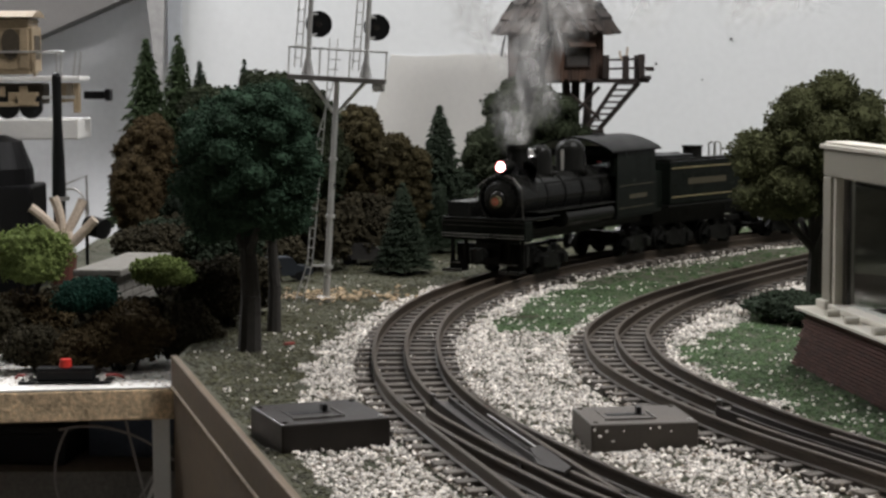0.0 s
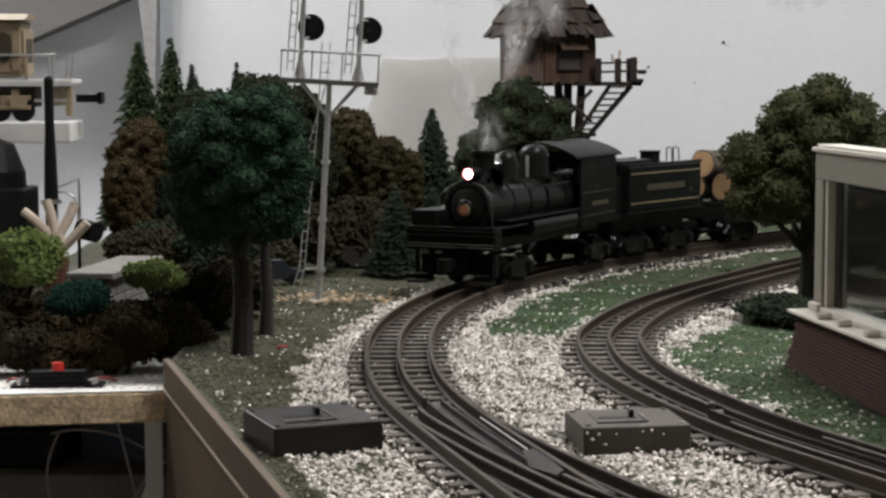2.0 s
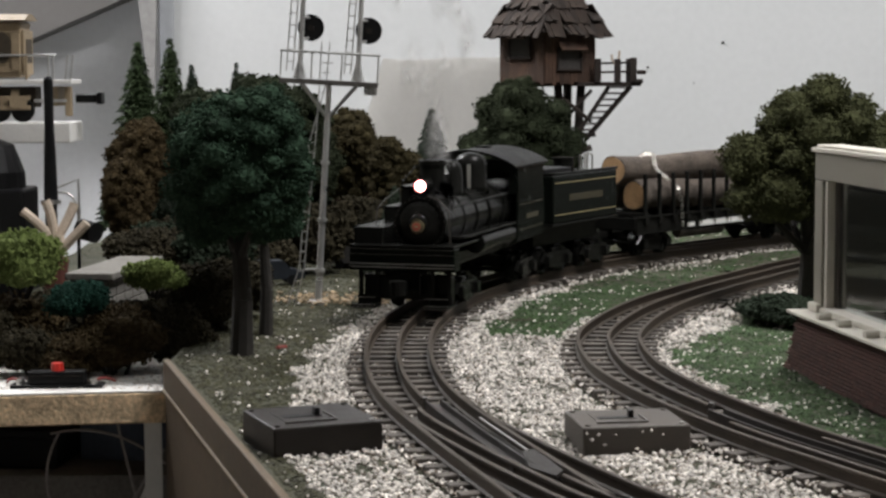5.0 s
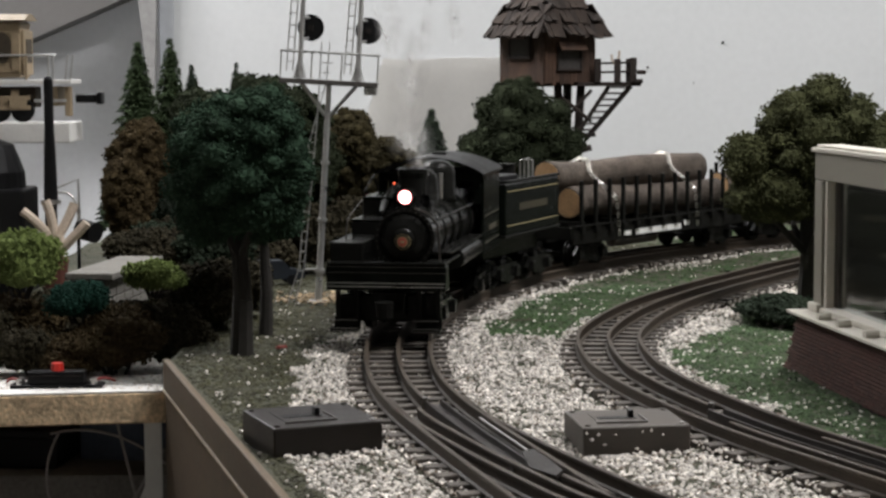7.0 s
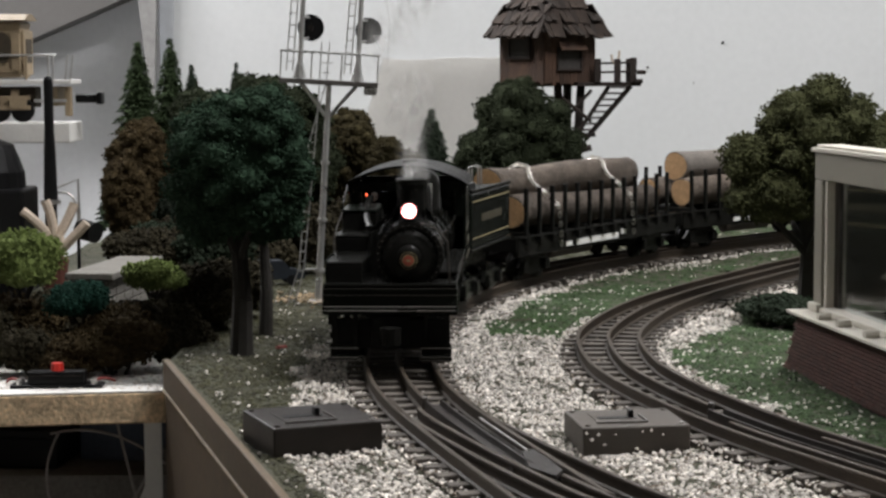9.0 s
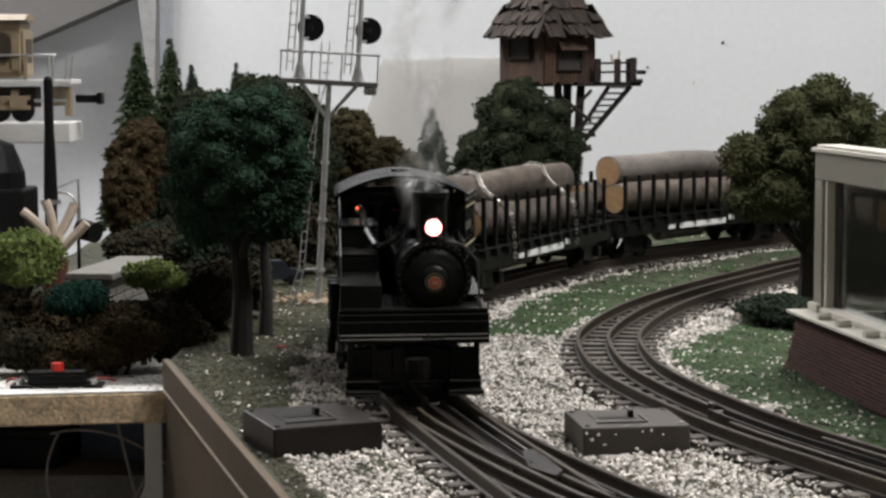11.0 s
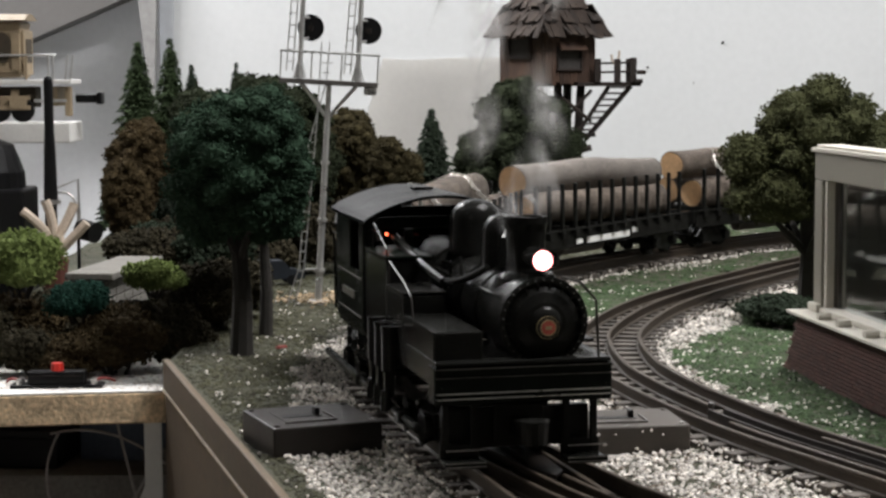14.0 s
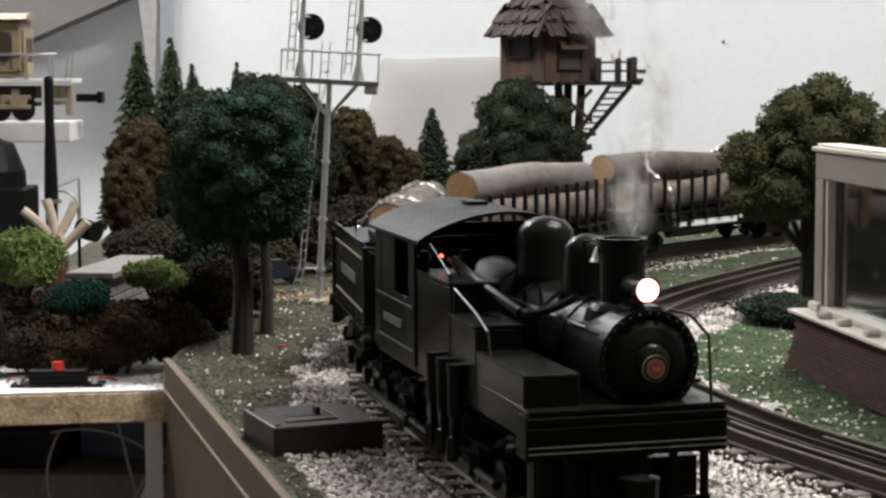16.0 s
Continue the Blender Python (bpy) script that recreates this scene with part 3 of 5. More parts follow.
def shrub(x, y, z, rx, ry, rz, material, label, seed, count=900, size=0.0028, lobes=6):
    r = random.Random(seed)
    t = thing("shrub", pose(x, y, z), label, "shrub", "model shrubs")
    bm = bmesh.new()
    for k in range(5):
        a = r.uniform(0, TAU)
        rod((math.cos(a) * rx * .15, math.sin(a) * ry * .15, -.002), (math.cos(a) * rx * .6, math.sin(a) * ry * .6, rz * 1.2), .0012, .0005, 5, bm)
    part("stem", bm, TRUNK, t)
    L = [((0, 0, rz * .9), (rx * .75, ry * .75, rz * .8))]
    for k in range(lobes):
        a = TAU * k / lobes + r.uniform(-.5, .5)
        s = r.uniform(.35, .55)
        L.append(((math.cos(a) * rx * .55, math.sin(a) * ry * .55, rz * r.uniform(.6, 1.35)), (rx * s, ry * s, rz * s)))
    V, Fc = clump_cloud(L, int(count * 1.7), size * .75, r)
    raw("leaves", V, Fc, material, t)
    return t


def trees():
    broadleaf(-.1050, .970, 0, .140, .0375, .056, F_BLUE, "dense blue-green model tree with a bare trunk", 1, 7600, .0021, .0052, limbs=5,
              masses=[((0, 0, .098), (.034, .032, .036)), ((-.013, 0, .112), (.021, .022, .022)), ((.010, 0, .117), (.021, .022, .0215)), ((-.016, 0, .083), (.020, .022, .020)),
                      ((.017, 0, .085), (.020, .022, .021)), ((.024, -.004, .099), (.013, .014, .016)), ((.0, -.010, .074), (.017, .016, .014)),
                      ((-.014, .002, .068), (.019, .020, .015)), ((.014, .002, .069), (.018, .020, .015))])
    broadleaf(-.0985, 1.035, 0, .128, .027, .062, F_GREEN, "slender dark green model tree behind the blue-green one", 31, 2600, .0024, .0034)
    broadleaf(-.236, 1.47, 0, .113, .029, .030, F_BROWN, "rust-brown autumn model tree at the wood's edge", 2, 3200, .0026)
    broadleaf(-.239, 1.42, -.003, .088, .021, .012, F_BROWN, "low rust-brown model tree", 3, 2400, .0025)
    broadleaf(-.1215, 1.40, 0, .141, .047, .036, F_GREEN, "broad dark green model tree", 4, 4200, .0027,
              masses=[((-.012, 0, .118), (.026, .026, .026)), ((.006, 0, .102), (.034, .032, .032)), ((0, 0, .075), (.042, .036, .036))])
    broadleaf(-.182, 1.493, 0, .140, .036, .030, F_GREEN, "dark green model tree in the row behind", 5, 3000, .0027)
    broadleaf(-.074, 1.516, 0, .122, .028, .030, F_TAWNY, "brown-green model tree behind the signal", 6, 2800, .0025)
    broadleaf(-.037, 1.47, 0, .096, .023, .012, F_TAWNY, "tawny olive model tree beside the track", 7, 2800, .0022,
              masses=[((-.006, 0, .074), (.015, .015, .020)), ((.008, 0, .064), (.014, .014, .020)), ((0, 0, .045), (.021, .02, .030))])
    broadleaf(.073, 1.773, -.002, .150, .060, .020, F_GREEN, "broad domed dark green tree below the treehouse", 8, 6800, .0030,
              masses=[((-.006, 0, .113), (.027, .028, .028)), ((.002, 0, .095), (.044, .042, .036)), ((.0, 0, .066), (.058, .052, .040)), ((-.030, -.005, .062), (.028, .028, .030)), ((.030, 0, .068), (.026, .028, .030))])
    broadleaf(.2235, 1.145, 0, .137, .056, .036, F_OLIVE, "large olive green model tree beside the station", 9, 8600, .0023, .0060,
              masses=[((.0072, 0, .1245), (.0125, .014, .015)), ((-.010, 0, .113), (.0150, .018, .019)), ((.022, 0, .108), (.020, .022, .020)), ((.006, 0, .092), (.036, .034, .030)),
                      ((-.034, .002, .086), (.0150, .018, .019)), ((-.022, 0, .068), (.026, .026, .022)), ((.022, 0, .072), (.030, .030, .026)), ((.040, 0, .090), (.018, .020, .020))])
    broadleaf(.300, 1.283, 0, .120, .036, .040, F_OLIVE, "olive green model tree behind the station", 10, 2600, .0025)
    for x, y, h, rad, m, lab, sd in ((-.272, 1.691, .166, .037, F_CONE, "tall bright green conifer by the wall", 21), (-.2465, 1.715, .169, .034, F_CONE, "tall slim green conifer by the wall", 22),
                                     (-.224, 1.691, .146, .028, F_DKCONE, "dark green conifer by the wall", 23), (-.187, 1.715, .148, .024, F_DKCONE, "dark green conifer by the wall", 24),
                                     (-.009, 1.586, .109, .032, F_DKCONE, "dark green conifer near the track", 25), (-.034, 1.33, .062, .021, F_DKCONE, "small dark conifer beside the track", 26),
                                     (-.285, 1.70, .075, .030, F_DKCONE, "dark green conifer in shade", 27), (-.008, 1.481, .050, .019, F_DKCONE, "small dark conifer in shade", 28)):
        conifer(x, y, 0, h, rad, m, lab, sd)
    # Added shrubs; the shade under the trees is put into their dark foliage.
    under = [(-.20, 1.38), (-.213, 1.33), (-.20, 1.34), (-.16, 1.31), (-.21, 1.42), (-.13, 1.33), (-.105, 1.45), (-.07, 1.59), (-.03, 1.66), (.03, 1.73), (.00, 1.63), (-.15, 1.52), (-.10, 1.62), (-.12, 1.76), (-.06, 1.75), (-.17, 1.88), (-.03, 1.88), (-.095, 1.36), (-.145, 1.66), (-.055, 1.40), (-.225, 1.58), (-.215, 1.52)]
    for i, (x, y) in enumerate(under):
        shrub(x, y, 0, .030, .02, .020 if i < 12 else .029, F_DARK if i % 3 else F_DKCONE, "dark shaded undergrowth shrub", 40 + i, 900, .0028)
    for i, (x, y, rr, hh) in enumerate(((.03, 1.89, .03, .03), (.115, 1.93, .03, .028))):
        shrub(x, y, 0, rr, .02, hh, F_DKCONE, "dark green shrub by the wall", 60 + i, 700, .0034)
    # on the side bench
    z = -0.0155
    shrub(-.233, 1.03, .024, .026, .020, .021, F_LIME, "bright lime green leafy shrub", 70, 2600, .0014, 9)
    shrub(-.159, 1.03, .024, .019, .016, .0105, F_LIME, "bright lime green low shrub", 71, 1900, .0013, 8)
    shrub(-.196, 1.00, .013, .0165, .013, .0125, F_TEAL, "dark teal mossy shrub", 72, 1900, .0013, 8)
    for i, (x, y, rx, rz) in enumerate(((-.175, .995, .028, .020), (-.215, .99, .026, .014), (-.143, 1.01, .020, .020), (-.243, 1.05, .025, .022), (-.130, 1.06, .022, .022), (-.187, 1.03, .03, .020), (-.225, 1.03, .026, .020), (-.150, 1.07, .026, .024), (-.265, 1.01, .03, .022), (-.196, .985, .018, .014), (-.12, 1.10, .02, .02), (-.21, 1.07, .03, .022))):
        shrub(x, y, z if x < -.14 else 0, rx, .016, rz, F_DARK if i % 3 else F_BROWN, "brown twiggy undergrowth shrub on the side bench", 80 + i, 1700, .0018)
    # Low and dark to stand for the olive tree's shadow on the turf.
    shrub(.196, 1.075, 0, .026, .040, .009, F_DKCONE, "low green ground shrub, darkened as the tree's shadow", 95, 1200, .0020)


# ---- signal ----
def signal():
    t = thing("signal_mast", pose(-.0786, 1.1737, 0, 0, 3.5, 0), "silver cantilever signal mast with ladder and two targets", "signal")
    part("base", box(-.006, .006, -.006, .006, -.004, .0025, .001), SILVER, t)
    part("mast", rod((0, 0, 0), (0, 0, .1385), .0022, .0017, 14), SILVER, t, smooth=False)
    part("collar", rod((0, 0, .020), (0, 0, .0225), .0032, None, 12), SILVER, t)
    part("collar", rod((0, 0, .088), (0, 0, .090), .0028, None, 12), SILVER, t)
    part("collar", rod((0, 0, .052), (0, 0, .054), .0030, None, 12), SILVER, t)
    x0, x1, y0, y1, zp = -.0305, .0305, -.007, .007, .1385
    part("platform", box(x0, x1, y0, y1, zp, zp + .0014, .0003), GUN, t)
    part("platform_edge", box(x0, x1, y0 - .0010, y0, zp - .0014, zp + .0018, .0003), GUN, t)
    part("junction_box", box(.022, .030, -.005, .004, zp - .0062, zp - .0005, .0006), SILVER, t)
    for sx in (-1, 1):
        part("brace", tube(bend((sx * .0015, 0, .118), (sx * .004, 0, .122), (sx * .018, 0, zp)), .0013, 6), SILVER, t)
    for x in (x0 + .0005, -.0185, -.011, .0075, .0185, x1 - .0005):
        part("post", rod((x, y0, zp), (x, y0, zp + .0185), .00055, None, 6), SILVER, t)
    for z in (zp + .0185,):
        part("handrail", tube([(x0, y0, z), (x1, y0, z)], .0007, 6), SILVER, t)
        part("handrail", tube([(x0, y1, z), (x1, y1, z)], .0006, 6), SILVER, t)
        part("handrail", tube([(x0, y0, z), (x0, y1, z)], .0006, 6), SILVER, t)
        part("handrail", tube([(x1, y0, z), (x1, y1, z)], .0006, 6), SILVER, t)
    for x in (-.0185, .0175):
        part("signal_pole", rod((x, -.001, zp), (x, -.001, zp + .10), .0016, None, 10), SILVER, t)
        part("gusset", rod((x, -.001, zp + .002), (x, -.001, zp + .013), .0042, .0016, 8), SILVER, t)
        d = part("signal_target", rod((x + .0052, .0030, zp + .0335), (x + .0052, .0042, zp + .0335), .0079, None, 36), BLACK, t, "black round signal target")
        part("target_rim", lathe([(.0079, -.0001), (.0082, -.0001), (.0082, .0016), (.0079, .0016)], 36, pose(x + .0052, .0042, zp + .0335, 90)), BLACK, d)
        part("lens", rod((x + .0052, .0018, zp + .0335), (x + .0052, .0030, zp + .0335), .0019, None, 16), BLACKBOX, d)
        part("bracket", rod((x, -.002, zp + .0395), (x + .004, .003, zp + .0395), .0008, None, 6), SILVER, t)
        part("bracket", rod((x, -.002, zp + .026), (x + .004, .003, zp + .027), .0008, None, 6), SILVER, t)
        bm = bmesh.new()
        lx = x - .0065
        for s in (-.002, .002):
            rod((lx + s, .0, zp + .006), (lx + s + .0025, .0, zp + .10), .00045, None, 6, bm)
        for k in range(12):
            z = zp + .012 + k * .0075
            rod((lx - .002 + (z - zp) * .025, 0, z), (lx + .002 + (z - zp) * .025, 0, z), .0004, None, 6, bm)
        part("upper_ladder", bm, SILVER, t)
    # main ladder with its splayed foot and the hoop above the platform
    lad = part("ladder", tube([(-.0148, -.006, -.003), (-.0095, -.006, .0225), (-.0085, -.005, .05)], .00045, 6), SILVER, t)
    part("stile", tube([(-.0195, -.006, -.003), (-.0125, -.006, .0235), (-.0118, -.005, .05)], .00045, 6), SILVER, lad)
    part("stile", tube([(-.0085, -.005, .05), (-.0060, -.005, .115), (-.0055, -.005, zp + .025)], .00038, 6), SILVER, lad)
    part("stile", tube([(-.0118, -.005, .05), (-.0105, -.005, .10), (-.0015, -.0055, zp), (-.0005, -.0055, zp + .025)], .00038, 6), SILVER, lad)
    k = 0
    z = .002
    while z < zp + .02:
        if z < .0235:
            u = (z + .003) / .0265
            a, b = -.0148 + .0053 * u, -.0195 + .007 * u
        elif z < .05:
            a, b = -.0090, -.0121
        else:
            a, b = -.0085 + (z - .05) * .035, -.0118 + .0013 * min(1, (z - .05) / .05) + max(0, (z - .10) * .25)
        part("rung", rod((a, -.0055, z), (b, -.0055, z), .0003, None, 6), SILVER, lad)
        z += .0062
    part("strut", rod((-.0095, -.005, .022), (0, 0, .022), .0006, None, 6), SILVER, t)


# ---- switch machines ----
def switch_machine(x, y, yaw, w, d, h, material, label):
    t = thing("switch_machine", pose(x, y, -0.0015, 0, 0, yaw), label, "switch machine", "switch machines")
    h += .0015
    part("case", box(0, w, 0, d, 0, h, .0007), material, t)
    part("lid_panel", box(w * .18, w * .62, d * .22, d * .78, h, h + .0004, .0002), material, t, "raised lid panel")
    part("slot", box(w * .22, w * .58, d * .40, d * .52, h + .0004, h + .0006), BLACK, t, "black lever slot")
    part("lever", box(w * .51, w * .555, d * .42, d * .52, h + .0005, h + .0034, .0004), BLACK, t, "small black lever")
    # Pale strips draw the highlight along the raised lid's edges.
    part("edge_highlight", box(w * .16, w * .64, d * .195, d * .215, h, h + .0007), GUN, t, "bright strip set as the lid edge's highlight")
    part("edge_highlight", box(w * .635, w * .65, d * .215, d * .60, h, h + .0007), GUN, t, "bright strip set as the lid edge's highlight")
    for u, v in ((.06, .1), (.94, .1), (.06, .9), (.94, .9)):
        part("screw", rod((w * u, d * v, h), (w * u, d * v, h + .0005), .0011, None, 10), STEEL if u > .5 and v < .5 else material, t)
    part("throw_bar", box(w, w + .016, d * .45, d * .58, .0012, .0032, .0003), TIE, t, "flat throw bar")
    return t


def switch_machines():
    switch_machine(-.0642, .701, 21.5, .0437, .0445, .0115, BLACKBOX, "black plastic switch machine beside the main track")
    switch_machine(.0531, .7053, 7.9, .0420, .0368, .0105, DUSTBOX, "dusty brown switch machine flecked with ballast")
    r = random.Random(5)
    pts = [(.0531 + u * .0415, .7053 + u * .0058 - .0006, z) for u, z in ((.03, .0085), (.14, .008), (.3, .0078), (.55, .0085), (.63, .0088), (.74, .0072), (.2, .004), (.08, .006), (.5, .002))]
    tagged(crumbs("stray_ballast", pts, .0009, STONE, r), "stray white stones stuck to the switch machine", "gravel", kind="stuff")


# ---- station ----
def station():
    a = Vector((.1673, .9142, 0))
    d = Vector((.0187, -.133, 0)).normalized()
    m = Matrix(((d.x, -d.y, 0, a.x), (d.y, d.x, 0, a.y), (0, 0, 1, 0), (0, 0, 0, 1)))
    t = thing("station_building", m, "beige station building on a red brick plinth", "building")
    L, D, H = .30, .17, .029
    part("plinth", prism([(.0008, -.004), (L, -.004), (L, H - .001), (.0188, H - .001)], D - .0008, pose(0, D, 0, 90)), MORTAR, t, "brick plinth")
    part("ledge", box(.0140, L, -.004, D, H, H + .0016, .0004), CREAM, t, "cream projecting ledge")
    b0, b1 = .012, H + .0016
    top = .1075
    t0 = .0045
    x = .021
    # wall with a large opening
    part("corner_post", box(x, x + .011, .0070, .0190, b1, top - .014, .0006), BEIGE, t)
    part("corner_post", box(x + .200, x + .220, .0070, .0190, b1, top - .014, .0006), BEIGE, t)
    part("lintel", box(x, L, .0070, .0190, top - .0138, top - .001, .0006), BEIGE, t)
    part("end_wall", box(x, x + .006, .0193, D, b1, top - .001, .0005), BEIGE, t)
    part("cornice", box(x - .0015, L, .0055, .0215, top - .0008, top + .0012, .0004), CREAM, t)
    part("roof_slab", box(x + .0065, L, .0193, D, top - .018, top - .016, .0004), DUSTBOX, t)
    part("roof_parapet", box(x + .001, L, .0075, .0195, top + .0014, top + .0026, .0004), CREAM, t)
    part("jamb", box(x + .0112, x + .0145, .0082, .0180, b1, top - .0142, .0005), CREAM, t)
    part("sash", box(x + .0147, x + .0185, .0120, .0155, b1 + .0032, top - .0142, .0003), DUSTBOX, t)
    part("sill", box(x + .0115, x + .1995, .0060, .0190, b1, b1 + .003, .0006), CREAM, t)
    part("foot", box(x - .002, x + .011, .0048, .0090, b1, b1 + .0042, .0008), CREAM, t)
    w = part("window", box(x + .0187, x + .1995, .0132, .0138, b1 + .0032, top - .0142), PANE, t, "large dark reflecting pane")
    w.visible_shadow = False
    # Added partition and floor; the shade behind the pane is their black.
    part("inner_wall", box(x + .0187, x + .1995, .06, .063, b1, top - .0142), INTERIOR_SHADE, t, "added partition with the room's shade in its black")
    part("floor_board", box(x + .0187, x + .1995, .0165, .06, b1, b1 + .001), INTERIOR_SHADE, t)
    for u in (0.0544, 0.0799, 0.1143, 0.1487, 0.1831):
        part("clip", rod((u, -.0024, b1 + .0012), (u, .0040, b1 + .0016), .0021, .0019, 12), CREAM, t, "small round cream lug")
    # courses of bricks on the visible faces
    bw, bh, g = .0052, .00185, .00045
    me = bpy.data.meshes.new("brick")
    bm = box(0, bw - g, -.0006, .0008, 0, bh - g, 0)
    bm.to_mesh(me)
    bm.free()
    me.materials.append(BRICK)
    n = 0
    rows = int((H - .001) / bh)
    for j in range(rows):
        for i in range(-1, 27):
            u = i * bw + (bw / 2 if j % 2 else 0)
            if u < .0186 * j * bh / H or u + bw > .145:
                continue
            if j >= 11:
                continue
            ob = new("brick", me)
            ob.parent = t
            ob.matrix_basis = pose(u, rnd.uniform(-.0001, .0001), .0002 + j * bh)
            n += 1
    V, Fc = [], []
    for j in range(rows):
        for i in range(0, 56):
            u = i * bw + (bw / 2 if j % 2 else 0)
            if u + bw <= .145 and j < 11:
                continue
            if u + bw > L or u < .0186 * j * bh / H:
                continue
            b = len(V)
            for X in (u, u + bw - g):
                for Y in (-.0006, .0008):
                    for Z in (.0002 + j * bh, .0002 + j * bh + bh - g):
                        V.append((X, Y, Z))
            Fc += [tuple(b + q for q in f) for f in ((0, 1, 3, 2), (4, 6, 7, 5), (0, 4, 5, 1), (2, 3, 7, 6), (0, 2, 6, 4), (1, 5, 7, 3))]
    tagged(raw("brick_course", V, Fc, BRICK, t), kind="stuff")


# ---- treehouse ----
def treehouse():
    t = thing("treehouse", pose(.108, 1.936, .132, 0, 0, 38), "weathered brown timber treehouse with a ragged shingle roof", "treehouse")
    s, h = .034, .062
    body = part("wall", box(-s, s, -s, s, 0, h, .0008), WEATHER, t, "plank wall core")
    r = random.Random(3)
    for face in range(2):
        for k in range(14):
            u = -s + (k + .5) * 2 * s / 14
            hh = h + r.uniform(-.002, .002)
            w = s / 14 * .94
            m = pose(0, 0, 0, 0, 0, -90 * face)
            part("plank", box(u - w, u + w, -s - .0014, -s - .0001, r.uniform(-.003, .001), hh, .0002, m=m), WEATHER, body)
    for face, (u0, u1, z0, z1) in ((0, (-.017, .012, .014, .034)), (1, (-.016, .014, .026, .046))):
        m = pose(0, 0, 0, 0, 0, -90 * face)
        win = part("window", box(u0, u1, -s - .0022, -s - .0016, z0, z1, m=m), DARKROOM, t, "dark open window")
        for a, b, c, d in ((u0 - .002, u0, z0 - .002, z1 + .002), (u1, u1 + .002, z0 - .002, z1 + .002), (u0, u1, z1, z1 + .002), (u0 - .003, u1 + .003, z0 - .002, z0)):
            part("frame", box(a, b, -s - .0040, -s - .0022, c, d, .0002, m=m), DARKWOOD, win)
        part("awning", box(u0 - .003, u1 + .003, -.0010, .0010, -.010, 0, .0003, m=m @ pose(0, -s - .005, z1 + .006, -38)), WEATHER, win)
    # hipped roof of overlapping boards
    roof = part("roof", lathe([(s * 1.80, 0), (s * 1.15, .024), (.004, .075), (.002, .076)], 4, pose(0, 0, h - .012, 0, 0, 45)), DARKWOOD, t)
    for f in range(4):
        for k in range(5):
            for i in range(-6, 7):
                u = (k + .5) / 5
                half = s * 1.30 * (1 - u) + .003
                x = i * .0075 + (.0036 if k % 2 else 0)
                if abs(x) > half:
                    continue
                zz = h - .014 + u * .072
                yy = -(s * 1.31 * (1 - u) + .002) - .0015
                mm = pose(0, 0, 0, 0, 0, 90 * f) @ pose(x, yy, zz, 48 + r.uniform(-12, 12), r.uniform(-9, 9), r.uniform(-14, 14))
                part("shingle", box(-.0036, .0036, -.0125, .0125, -.0005, .0006, m=mm), SHINGLE, roof)
    # deck, posts, rail, stair and props, square to the view
    q = pose(0, 0, 0, 0, 0, -38)
    deck = part("deck", box(-.050, .094, -.020, .030, -.004, 0, .0006, m=q), DARKWOOD, t)
    for x in (.050, .070, .086):
        part("deck_post", box(x - .0032, x + .0032, -.022, -.016, 0, .022 + r.uniform(0, .004), .0006, m=q), DARKWOOD, t)
    part("deck_post", box(.083, .089, .022, .028, 0, .024, .0006, m=q), DARKWOOD, t)
    for z in (.010, .019):
        part("deck_rail", rod(q @ Vector((.046, -.019, z)), q @ Vector((.090, -.019, z + .001)), .0011, None, 6), DARKWOOD, t)
        part("deck_rail", rod(q @ Vector((.086, -.019, z)), q @ Vector((.086, .026, z)), .0011, None, 6), DARKWOOD, t)
    for k, x in enumerate((.087, .090)):
        part("log_end", rod(q @ Vector((x, -.024, .001 + .009 * k)), q @ Vector((x + .008, -.022, .001 + .009 * k)), .0022, None, 8), DARKWOOD, t)
    st = part("stair", rod(q @ Vector((.084, -.014, -.004)), q @ Vector((.038, -.014, -.058)), .0026, None, 6), DARKWOOD, t, "steep open stair")
    part("stringer", rod(q @ Vector((.062, -.014, -.004)), q @ Vector((.030, -.014, -.052)), .0022, None, 6), DARKWOOD, st)
    for k in range(8):
        u = k / 7.5
        a = Vector((.064, -.016, -.006)).lerp(Vector((.031, -.016, -.052)), u)
        part("tread", box(a.x - .001, a.x + .017 - .006 * u, a.y - .004, a.y + .004, a.z, a.z + .0018, .0003, m=q), DARKWOOD, st)
    for x, y, x2 in ((-.03, -.01, -.02), (.010, -.012, .016), (.034, -.006, .026), (.022, .02, .020), (-.02, .02, -.015)):
        part("prop", rod(q @ Vector((x, y, -.003)), q @ Vector((x2, y, -.140)), .0042, .0052, 8), DARKWOOD, t)
    part("cross_brace", rod(q @ Vector((.008, -.016, -.01)), q @ Vector((.044, -.016, -.040)), .0018, None, 6), DARKWOOD, t)
    part("cross_brace", rod(q @ Vector((.044, -.014, -.008)), q @ Vector((.010, -.014, -.045)), .0018, None, 6), DARKWOOD, t)
    part("stub", rod(q @ Vector((.020, -.016, -.072)), q @ Vector((.044, -.016, -.066)), .0032, None, 8), DARKWOOD, t)
    part("stub", rod(q @ Vector((.024, -.016, -.054)), q @ Vector((.048, -.016, -.053)), .0022, None, 8), DARKWOOD, t)
    for n, (x, z) in enumerate(((.064, .024), (.072, .028))):
        part("twig", tube(bend(q @ Vector((.067, -.019, .018)), q @ Vector((x, -.019, .022)), q @ Vector((x, -.019, z + .004)), 4), .0013, 6), BONE, t)


